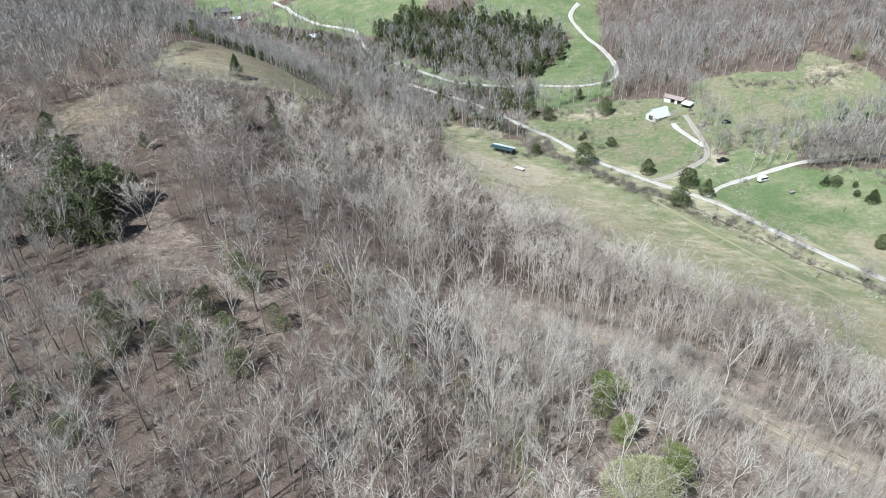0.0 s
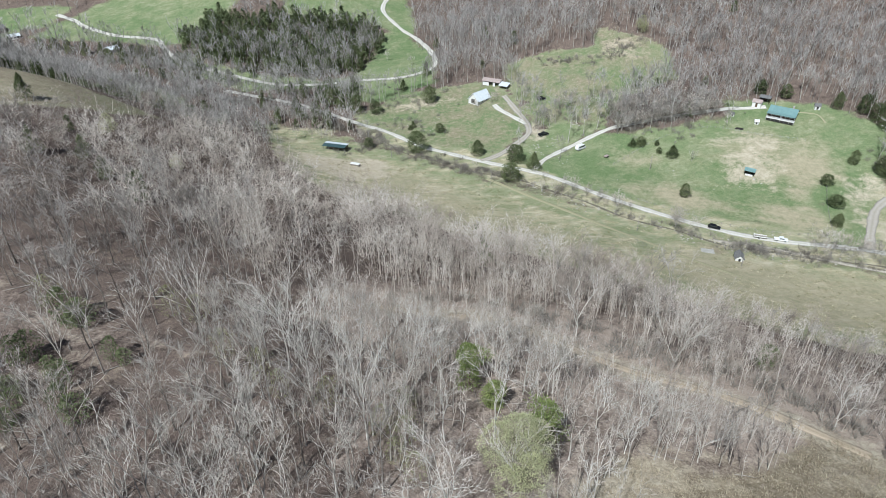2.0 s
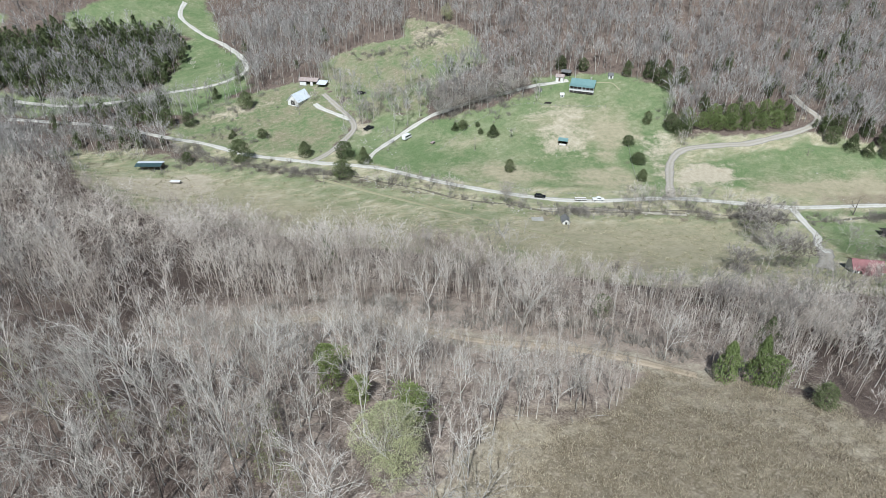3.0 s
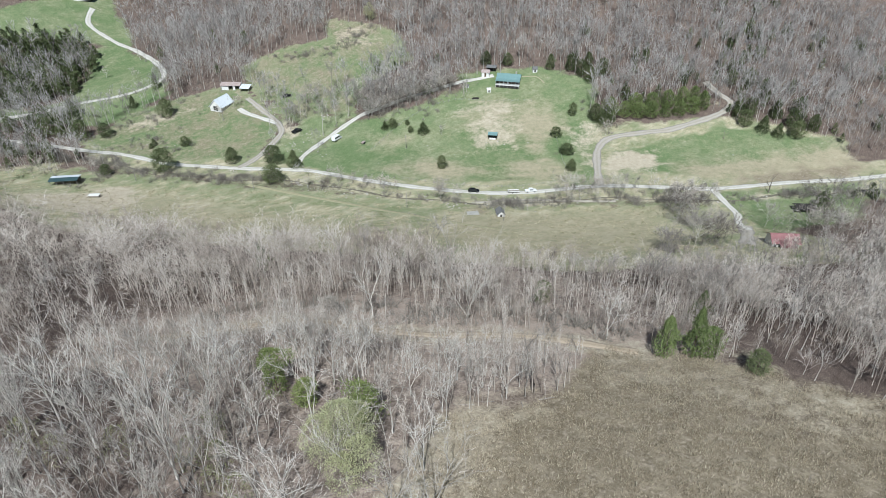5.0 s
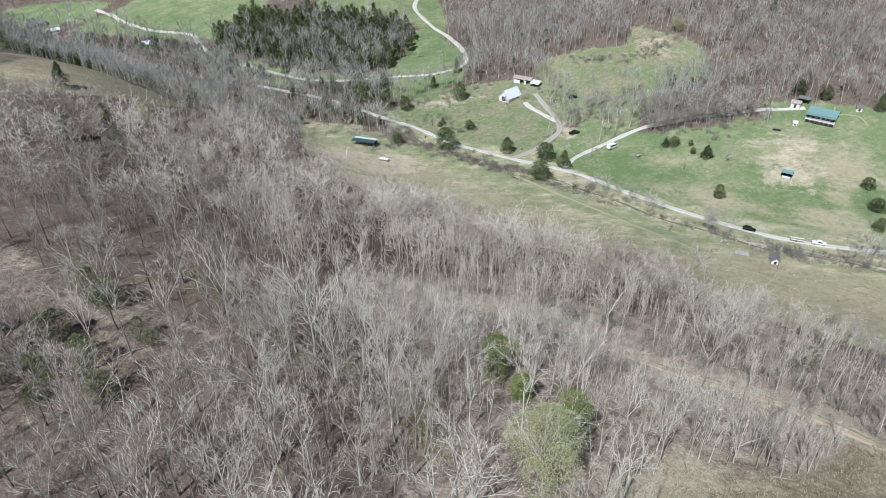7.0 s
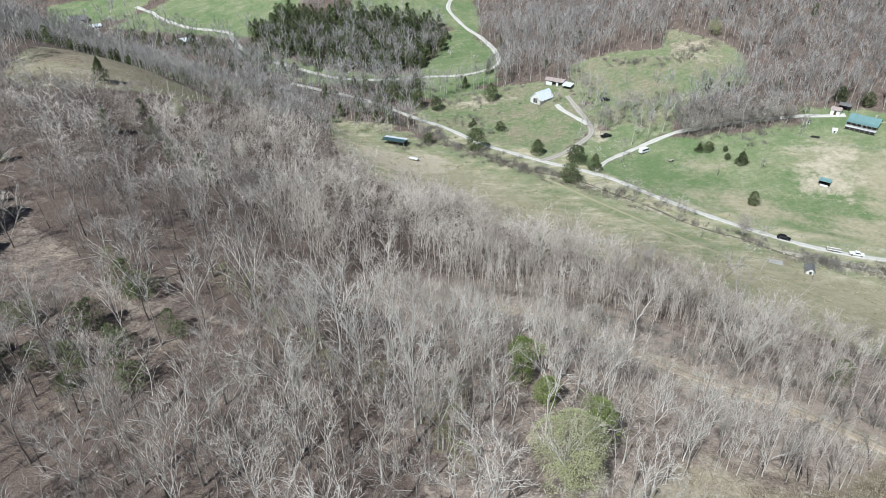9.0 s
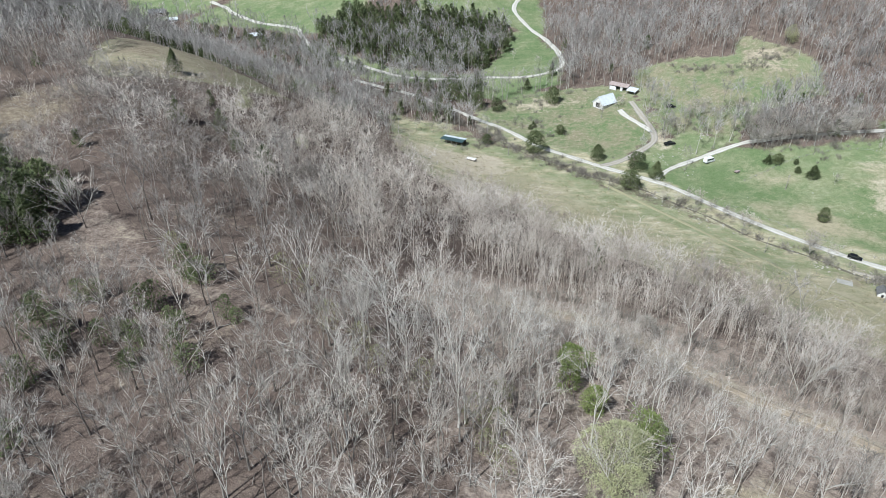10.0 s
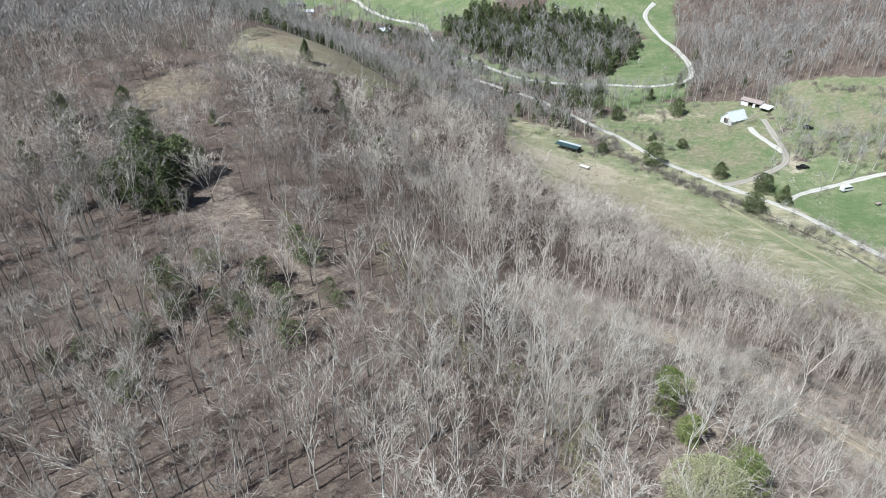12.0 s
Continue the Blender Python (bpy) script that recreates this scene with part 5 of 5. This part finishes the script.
# ---- buildings ----
def boxes(name, mat, parent, *spans, label=""):
    """One part made of boxes, each ((x0, x1), (y0, y1), (z0, z1)), with slightly rounded edges."""
    bm = bmesh.new()
    for (x0, x1), (y0, y1), (z0, z1) in spans:
        made = bmesh.ops.create_cube(bm, size=1.0, matrix=Matrix.Translation(((x0 + x1) / 2, (y0 + y1) / 2, (z0 + z1) / 2)) @ Matrix.Diagonal((x1 - x0, y1 - y0, z1 - z0, 1)))
        least = min(x1 - x0, y1 - y0, z1 - z0)
        bmesh.ops.bevel(bm, geom=list({e for w in made["verts"] for e in w.link_edges}), offset=min(0.03, least * 0.2), segments=1, affect="EDGES")
    return part(name, bm, mat, parent, label)


def part(name, bm, mat, parent, label=""):
    me = bpy.data.meshes.new(name)
    bm.to_mesh(me)
    bm.free()
    me.materials.append(mat)
    ob = new(name, me)
    ob.parent = parent
    return tagged(ob, label)


def prism(outline, depth0, depth1, axis):
    """A bmesh of a flat outline pushed from depth0 to depth1 along x or y."""
    bm = bmesh.new()
    at = (lambda a, b, d: (d, a, b)) if axis == "x" else (lambda a, b, d: (a, d, b))
    lo = [bm.verts.new(at(a, b, depth0)) for a, b in outline]
    hi = [bm.verts.new(at(a, b, depth1)) for a, b in outline]
    bm.faces.new(lo)
    bm.faces.new(hi[::-1])
    n = len(outline)
    for i in range(n):
        bm.faces.new((lo[i], hi[i], hi[(i + 1) % n], lo[(i + 1) % n]))
    bmesh.ops.recalc_face_normals(bm, faces=bm.faces)
    return bm


def roof_slope(parent, x0, x1, y0, z0, y1, z1, mat, ribs=0.9, thick=0.10, name="roof_slope", label=""):
    """A sheet-metal slope from the eave (y0, z0) up to the ridge (y1, z1), with raised ribs."""
    d = Vector((y1 - y0, z1 - z0)).normalized()
    n = Vector((-d.y, d.x)) * (1 if d.x > 0 else -1)
    bm = prism([(y0, z0), (y1, z1), (y1 + n.x * thick, z1 + n.y * thick), (y0 + n.x * thick, z0 + n.y * thick)], x0, x1, "x")
    ob = part(name, bm, mat, parent, label)
    count = max(2, int((x1 - x0) / ribs))
    bm = bmesh.new()
    for i in range(count + 1):
        x = x0 + 0.04 + (x1 - x0 - 0.08) * i / count
        rib = prism([(y0, z0), (y1, z1), (y1 + n.x * (thick + 0.06), z1 + n.y * (thick + 0.06)), (y0 + n.x * (thick + 0.06), z0 + n.y * (thick + 0.06))], x - 0.035, x + 0.035, "x")
        me = bpy.data.meshes.new("rib")
        rib.to_mesh(me)
        rib.free()
        bm.from_mesh(me)
        bpy.data.meshes.remove(me)
    part("seam_ribbing", bm, mat, ob)
    return ob


def window(parent, x, z, y, w=1.0, tall=1.2, face=-1, along="x"):
    def span(a, b, c0, c1):
        return (a, b, c0) if along == "x" else (b, a, c0)
    e = sorted((y, y + face * 0.10))
    g = sorted((y + face * 0.02, y + face * 0.06))
    rims = [((x - w / 2 - 0.08, x + w / 2 + 0.08), e, (z - tall / 2 - 0.08, z - tall / 2)), ((x - w / 2 - 0.08, x + w / 2 + 0.08), e, (z + tall / 2, z + tall / 2 + 0.08)),
            ((x - w / 2 - 0.08, x - w / 2), e, (z - tall / 2, z + tall / 2)), ((x + w / 2, x + w / 2 + 0.08), e, (z - tall / 2, z + tall / 2)), ((x - 0.025, x + 0.025), e, (z - tall / 2, z + tall / 2))]
    pane = [((x - w / 2, x + w / 2), g, (z - tall / 2, z + tall / 2))]
    if along == "y":
        rims, pane = [(b, a, c) for a, b, c in rims], [(b, a, c) for a, b, c in pane]
    frame_ob = boxes("window", MAT_PAINT, parent, *rims)
    boxes("pane", MAT_GLASS, frame_ob, *pane)


def shell(parent, length, width, wall, ridge, mat, thick=0.2, open_front=False):
    """Four walls; the two at the ends carry gables."""
    L, W = length / 2, width / 2
    if not open_front:
        boxes("front_wall", mat, parent, ((-L, L), (-W, -W + thick), (-0.8, wall)))
    boxes("back_wall", mat, parent, ((-L, L), (W - thick, W), (-0.8, wall)))
    for x in (-L, L - thick):
        part("gable_wall", prism([(-W + thick * 1.02, -0.8), (W - thick * 1.02, -0.8), (W - thick * 1.02, wall), (0, wall + ridge * (1 - thick / W)), (-W + thick * 1.02, wall)], x, x + thick, "x"), mat, parent)


def gable_roof(parent, length, width, wall, ridge, mat, over=0.5, ribs=0.9, back=None):
    L, W = length / 2 + over, width / 2
    drop = over * ridge / W
    roof_slope(parent, -L, L, -W - over, wall - drop, 0, wall + ridge, mat, ribs)
    roof_slope(parent, -L, L, W + over, wall - drop, 0, wall + ridge, back or mat, ribs)
    boxes("ridge_cap", mat, parent, ((-L, L), (-0.18, 0.18), (wall + ridge + 0.02, wall + ridge + 0.16)))


def place(name, label, category, x, y, turn, lift=0.0):
    ob = new(name)
    ob.matrix_basis = pose(x, y, h(x, y) + lift, 0, 0, turn)
    return tagged(ob, label, category)


# the teal-roofed house on the pasture's rise, with its long front porch
house = place("house", "dark log house with teal metal roof and long front porch", "house", 242, 255.5, -50.5, 0.5)
house.scale = (0.93, 0.93, 0.93)
shell(house, 13.0, 7.0, 2.8, 2.1, MAT_LOG)
gable_roof(house, 13.0, 7.0, 2.8, 2.1, MAT_TEAL, 0.6)
roof_slope(house, -7.1, 7.1, -6.6, 2.25, -4.05, 2.62, MAT_TEAL, name="porch_roof")
boxes("porch_deck", MAT_PAINT, house, ((-7.0, 7.0), (-6.4, -3.52), (-0.25, -0.05)))
# near-black box below the deck: the porch's underside shade as a shape
boxes("foundation", MAT_DARK, house, ((-6.9, 6.9), (-6.2, -3.55), (-1.4, -0.27)))
for i in range(7):
    x = -6.8 + i * 13.6 / 6
    boxes("porch_post", MAT_PAINT, house, ((x - 0.08, x + 0.08), (-6.3, -6.14), (-1.4, 2.25)))
boxes("porch_rail", MAT_PAINT, house, ((-6.8, 6.8), (-6.29, -6.19), (0.78, 0.9)), label="white porch rail")
for x in (-4.6, -2.2, 2.4, 4.8):
    window(house, x, 1.5, -3.5, 1.2, 1.3)
boxes("door", MAT_PAINT, house, ((-0.5, 0.5), (-3.58, -3.5), (0.0, 2.05)))
window(house, 0.0, 1.6, 6.5, 1.2, 1.2, 1, "y")
boxes("chimney", MAT_STONE, house, ((3.6, 4.5), (0.9, 1.8), (3.4, 6.0)))

garage = place("outbuilding", "small white outbuilding with dark roof behind the house", "shed", 236.5, 268.5, -50)
shell(garage, 4.2, 3.6, 2.4, 1.0, MAT_PAINT)
gable_roof(garage, 4.2, 3.6, 2.4, 1.0, MAT_RUST, 0.3)
boxes("door", MAT_LOG, garage, ((-0.5, 0.5), (-1.86, -1.8), (-0.1, 2.0)))
carport = place("carport", "dark open carport among trees beside the house", "shed", 242, 270, -50)
for x in (-2.3, 2.3):
    for y in (-1.8, 1.8):
        boxes("post", MAT_LOG, carport, ((x - 0.08, x + 0.08), (y - 0.08, y + 0.08), (-0.6, 2.4)))
gable_roof(carport, 5.0, 4.0, 2.4, 0.8, MAT_GREYROOF, 0.3)
for x, y, s, name, label, roof in ((228, 256, 1.0, "well_house", "tiny white well house on the lawn", MAT_PAINT), (260, 254, 1.35, "garden_shed", "small white garden shed with dark roof", MAT_GREYROOF), (221, 266, 0.8, "dog_house", "little white dog house beside the drive", MAT_GREYROOF)):
    tiny = place(name, label, "shed", x, y, -30)
    shell(tiny, 1.9 * s, 1.7 * s, 1.2 * s, 0.8 * s, MAT_PAINT, 0.1)
    gable_roof(tiny, 1.9 * s, 1.7 * s, 1.2 * s, 0.8 * s, roof, 0.2)
    boxes("door", MAT_DARK, tiny, ((-0.35 * s, 0.35 * s), (-0.9 * s, -0.85 * s), (0.0, 1.0 * s)))

# pasture hut with its open front
hut = place("run_in_shed", "small open-fronted animal shelter with teal roof", "shed", 202.5, 223, -48)
# near-black walls hold the shade inside the open front as colour
shell(hut, 4.0, 3.4, 2.1, 0.7, MAT_DARK, 0.12, True)
gable_roof(hut, 4.0, 3.4, 2.1, 0.7, MAT_TEAL, 0.35)
boxes("trough", MAT_PAINT, hut, ((-1.5, 1.5), (-1.9, -1.4), (-0.3, 0.45)), label="white feed trough")

# long pole shed in the valley field
shed = place("pole_shed", "long open pole shed with dark teal metal roof, far slope coloured white as sunlit", "shed", 24.5, 306.5, -30)
# far slope in white: the sun's glare on it is put into the colour
gable_roof(shed, 11.6, 5.4, 2.7, 0.28, MAT_TEAL_DARK, 0.3, back=MAT_TIN)
for i in range(5):
    for y in (-2.5, 2.5):
        x = -5.6 + i * 2.8
        boxes("post", MAT_PLANK, shed, ((x - 0.09, x + 0.09), (y - 0.09, y + 0.09), (-0.6, 2.72)))
boxes("back_wall", MAT_PLANK, shed, ((-5.7, 5.7), (2.6, 2.7), (-0.5, 2.6)))
boxes("hay_bale", MAT_PLANK, shed, ((-4.8, -3.4), (0.2, 1.8), (-0.2, 1.2)), ((-3.2, -1.8), (0.2, 1.8), (-0.2, 1.2)))
feeder = place("feed_wagon", "low white-topped feed wagon standing on bare earth", "wagon", 31, 282.5, -34, 0.1)
boxes("bed", MAT_PLANK, feeder, ((-2.2, 2.2), (-0.9, 0.9), (0.45, 0.95)))
boxes("cover", MAT_PAINT, feeder, ((-2.3, 2.3), (-1.0, 1.0), (0.96, 1.15)), label="white cover")

# white-roofed barn and the rusty sheds behind it
barn = place("barn", "old white barn under steep pale tin roof", "barn", 109, 335.5, 32)
shell(barn, 10.5, 7.0, 1.9, 3.6, MAT_PAINT)
gable_roof(barn, 10.5, 7.0, 1.9, 3.6, MAT_TIN, 0.45, 0.7)
# near-black sheet on the closed gable stands for the doorway's inner shade
boxes("door", MAT_DARK, barn, ((-5.31, -5.25), (-1.3, 1.3), (-0.2, 2.2)), label="dark sheet painted as the shade in an open doorway")
window(barn, 2.0, 1.1, -3.5, 0.9, 0.9)
window(barn, -1.6, 1.1, -3.5, 0.9, 0.9)
rusty = place("cattle_shed", "long tumbledown shed with rusty tin roof", "shed", 121.5, 350.5, -40)
shell(rusty, 10.5, 5.2, 2.2, 1.0, MAT_PLANK, 0.15, True)
gable_roof(rusty, 10.5, 5.2, 2.2, 1.0, MAT_RUST, 0.35)
boxes("stall_wall", MAT_PAINT, rusty, ((-5.0, -1.2), (-2.6, -2.48), (-0.5, 1.5)), label="patched whitewashed boards")
boxes("stall_wall", MAT_PAINT, rusty, ((1.2, 2.6), (-2.6, -2.48), (-0.5, 1.9)), label="patched whitewashed boards")
lean = place("lean_to", "low lean-to with faded grey tin roof", "shed", 126.0, 342.5, -46)
for x in (-2.4, 2.4):
    for y in (-1.8, 1.9):
        boxes("post", MAT_PLANK, lean, ((x - 0.08, x + 0.08), (y - 0.08, y + 0.08), (-0.6, 1.75 if y < 0 else 2.55)))
roof_slope(lean, -2.8, 2.8, -2.3, 1.7, 2.3, 2.75, MAT_TIN)
boxes("back_wall", MAT_RUST, lean, ((-2.6, 2.6), (1.98, 2.06), (-0.5, 2.5)))

# spring house, slab and the red-roofed cottage at the valley's mouth
spring = place("spring_house", "tiny spring house with grey roof and white gable", "shed", 156.5, 166, 60)
shell(spring, 4.2, 2.8, 1.5, 1.2, MAT_PAINT, 0.15)
gable_roof(spring, 4.2, 2.8, 1.5, 1.2, MAT_GREYROOF, 0.25)
boxes("door", MAT_DARK, spring, ((-2.16, -2.1), (-0.4, 0.4), (-0.2, 1.4)))
slab = place("stone_slab", "flat grey concrete slab lying in the grass", "slab", 148.5, 173.5, -30)
boxes("slab", MAT_CONCRETE, slab, ((-2.4, 2.4), (-1.5, 1.5), (-0.3, 0.3)))
cottage = place("cottage", "white cottage with red metal roof among bare trees", "house", 212.4, 80.5, -42)
shell(cottage, 9.0, 6.4, 2.6, 1.9, MAT_PAINT)
gable_roof(cottage, 9.0, 6.4, 2.6, 1.9, MAT_RED, 0.5)
for x in (-3.6, -1.6, 1.9, 3.6):
    window(cottage, x, 1.5, -3.2)
boxes("door", MAT_LOG, cottage, ((-0.1, 0.8), (-3.28, -3.2), (-0.1, 2.0)))
roof_slope(cottage, -2.5, 3.0, -5.6, 2.0, -3.75, 2.38, MAT_RED, name="porch_roof")
for x in (-2.3, 2.8):
    boxes("porch_post", MAT_PAINT, cottage, ((x - 0.07, x + 0.07), (-5.5, -5.36), (-0.8, 2.0)))
# low shed added for a shadow-like dark patch; its black roof carries the shade
shadow_patch = place("machine_shed", "low black-roofed shed added in place of a dark shadow by an evergreen", "shed", 259.5, 94.5, -42)
for x in (-3, 3):
    for y in (-2, 2):
        boxes("post", MAT_LOG, shadow_patch, ((x - 0.09, x + 0.09), (y - 0.09, y + 0.09), (-0.6, 2.0)))
gable_roof(shadow_patch, 6.8, 4.6, 2.0, 0.6, MAT_DARK, 0.5)
put(copy_thing(CEDAR_KINDS[1], pose(0, 0, 0)), 268, 91, 1.0, 1.3)

# farmhouses far up the valley
for x, y, turn, size, roof, wall, label in ((92, 541, -10, 1.1, MAT_RED, MAT_PAINT, "distant farmhouse with reddish roof at the head of the hollow"), (-203, 579, 20, 1.2, MAT_GREYROOF, MAT_LOG, "distant dark-roofed farmhouse at the meadow's edge"), (-186, 562, 25, 0.7, MAT_TIN, MAT_PAINT, "distant pale outbuilding among trees"), (-108, 500, 30, 0.8, MAT_TIN, MAT_PLANK, "distant grey shed by the winding road")):
    far_house = place("farmhouse", label, "house", x, y, turn)
    shell(far_house, 11 * size, 7 * size, 2.8 * size, 2.0 * size, wall)
    gable_roof(far_house, 11 * size, 7 * size, 2.8 * size, 2.0 * size, roof, 0.4)
    for k in (-3.2, 0.0, 3.2):
        window(far_house, k * size, 1.5 * size, -3.5 * size)


# ---- vehicles ----
def wheel(parent, x, y, r=0.36):
    bm = bmesh.new()
    bmesh.ops.create_cone(bm, cap_ends=True, segments=14, radius1=r, radius2=r, depth=0.24, matrix=Matrix.Translation((x, y, r)) @ Matrix.Rotation(radians(90), 4, "X"))
    tyre = part("wheel", bm, MAT_TYRE, parent)
    bm = bmesh.new()
    bmesh.ops.create_cone(bm, cap_ends=True, segments=12, radius1=r * 0.58, radius2=r * 0.58, depth=0.26, matrix=Matrix.Translation((x, y, r)) @ Matrix.Rotation(radians(90), 4, "X"))
    part("rim", bm, MAT_STEEL, tyre)


def vehicle(name, label, x, y, turn, profile, glass, wide, paint, axles):
    """profile: the side outline (x, z); glass: outline of the windows' band."""
    ob = place(name, label, "vehicle", x, y, turn, 0.12)
    bm = prism(profile, -wide / 2, wide / 2, "y")
    bmesh.ops.bevel(bm, geom=bm.edges[:], offset=0.06, segments=2, affect="EDGES")
    part("body", bm, paint, ob)
    part("window_band", prism(glass, -wide / 2 - 0.015, wide / 2 + 0.015, "y"), MAT_GLASS, ob)
    for ax in axles:
        for side in (-1, 1):
            wheel(ob, ax, side * (wide / 2 - 0.1))
    front = max(p[0] for p in profile)
    for side in (-1, 1):
        boxes("headlight", MAT_STEEL, ob, ((front - 0.06, front + 0.02), (side * wide * 0.36 - 0.16, side * wide * 0.36 + 0.16), (0.7, 0.86)))
    boxes("bumper", MAT_STEEL, ob, ((front - 0.1, front + 0.08), (-wide * 0.45, wide * 0.45), (0.42, 0.56)))
    return ob


CAR = [(-2.35, 0.35), (2.35, 0.35), (2.4, 0.85), (1.1, 1.0), (0.5, 1.55), (-1.5, 1.58), (-2.2, 1.05), (-2.4, 0.9)]
CAR_GLASS = [(0.95, 1.04), (0.45, 1.48), (-1.45, 1.5), (-1.95, 1.08)]
TRUCK = [(-2.8, 0.5), (2.8, 0.5), (2.85, 1.05), (1.5, 1.2), (0.95, 1.82), (-0.7, 1.84), (-0.9, 1.2), (-2.8, 1.2)]
TRUCK_GLASS = [(1.35, 1.24), (0.9, 1.74), (-0.62, 1.76), (-0.74, 1.24)]
VAN = [(-2.9, 0.4), (2.8, 0.4), (2.9, 1.0), (2.2, 1.35), (1.6, 2.35), (-2.7, 2.45), (-2.95, 1.2)]
VAN_GLASS = [(2.05, 1.4), (1.55, 2.1), (-2.4, 2.15), (-2.5, 1.42)]
vehicle("car", "black car driving along the gravel road", 163, 190.3, -40, CAR, CAR_GLASS, 1.85, MAT_CARBLACK, (-1.45, 1.45))
vehicle("pickup_truck", "white pickup truck standing on the gravel road", 182.5, 175.2, -31, TRUCK, TRUCK_GLASS, 1.95, MAT_CARWHITE, (-1.75, 1.8)).scale = (0.88, 0.88, 0.88)
vehicle("camper_van", "white camper van parked in the pasture grass", 141, 270, 24, VAN, VAN_GLASS, 2.1, MAT_CARWHITE, (-1.8, 1.85))
vehicle("old_pickup", "dark old pickup truck parked beside the barn drive", 128.5, 288, 10, TRUCK, TRUCK_GLASS, 1.9, MAT_CARBLACK, (-1.75, 1.8))
vehicle("old_car", "derelict dark car sinking into the hill pasture", 140, 320.5, -15, CAR, CAR_GLASS, 1.8, MAT_CARBLACK, (-1.45, 1.45))
trailer = place("flatbed_trailer", "low flat trailer hitched behind the white pickup", "trailer", 176.4, 179.2, -33, 0.1)
boxes("bed", MAT_PLANK, trailer, ((-2.6, 2.3), (-0.95, 0.95), (0.55, 0.7)))
boxes("rail", MAT_PAINT, trailer, ((-2.6, 2.3), (-0.98, -0.9), (0.7, 1.0)), ((-2.6, 2.3), (0.9, 0.98), (0.7, 1.0)), ((-2.62, -2.54), (-0.95, 0.95), (0.7, 1.3)), label="pale side rails")
boxes("drawbar", MAT_STEEL, trailer, ((2.3, 3.5), (-0.06, 0.06), (0.52, 0.64)))
for side in (-1, 1):
    wheel(trailer, -0.6, side * 0.85, 0.33)
cart = place("farm_cart", "small rusty wooden cart in the pasture grass", "cart", 149.5, 259, 30, 0.1)
boxes("bed", MAT_RUST, cart, ((-1.3, 1.3), (-0.7, 0.7), (0.5, 0.9)))
for side in (-1, 1):
    wheel(cart, 0.0, side * 0.8, 0.42)
boxes("shaft", MAT_PLANK, cart, ((1.3, 2.4), (-0.05, 0.05), (0.5, 0.6)))
boxes("log", MAT_DARK, place("log_pile", "dark heap of logs on the lawn's edge", "logs", 218, 255, -35), ((-2.0, 1.6), (-0.5, -0.1), (-0.1, 0.4)), ((-1.7, 2.0), (0.0, 0.4), (-0.1, 0.45)), ((-1.5, 1.5), (-0.25, 0.15), (0.4, 0.8)))

# ---- poles and fence ----
def utility_pole(x, y, tall=7.0):
    ob = place("utility_pole", "weathered wooden utility pole at the field's edge", "pole", x, y, 38)
    t = Limbs()
    t.stem([Vector((0, 0, -0.5)), Vector((0, 0, tall * 0.6)), Vector((0, 0, tall)), Vector((0, 0, tall + 0.02))], [0.16, 0.13, 0.11, 0], 7)
    as_object("pole", t.arrays(), MAT_PLANK, ob)
    boxes("crossarm", MAT_PLANK, ob, ((-0.9, 0.9), (-0.06, 0.06), (tall - 0.55, tall - 0.43)))
    for k in (-0.8, 0.8):
        boxes("insulator", MAT_CONCRETE, ob, ((k - 0.05, k + 0.05), (-0.05, 0.05), (tall - 0.43, tall - 0.25)))
    return tagged(ob, group="utility poles")


for x, y in ((88, 250), (131, 195), (50, 291), (153, 160), (104, 322), (164, 243), (210, 120)):
    utility_pole(x, y)


def fence(line, gap=3.2, tall=1.15):
    ob = place("wire_fence", "old wire fence with grey wooden posts", "fence", line[0][0], line[0][1], 0)
    o = ob.matrix_basis.translation
    pts = glide(line, gap)
    for i, p in enumerate(pts):
        z = h(p.x, p.y) - o.z
        x, y = p.x - o.x, p.y - o.y
        boxes("post", MAT_PLANK, ob, ((x - 0.08, x + 0.08), (y - 0.08, y + 0.08), (z - 0.4, z + tall)))
    for lift in (0.45, 0.75, 1.05):
        b = Limbs()
        b.stem([Vector((p.x - o.x, p.y - o.y, h(p.x, p.y) - o.z + lift)) for p in pts], [0.012] * len(pts), 3)
        as_object("wire", b.arrays(), MAT_STEEL, ob)


fence([(228, 205), (218, 192), (205, 173)])
fence([(205, 172), (183, 181), (165, 195), (143, 222)])
fence([(150, 252), (176, 262), (205, 262), (222, 248), (240, 235)])
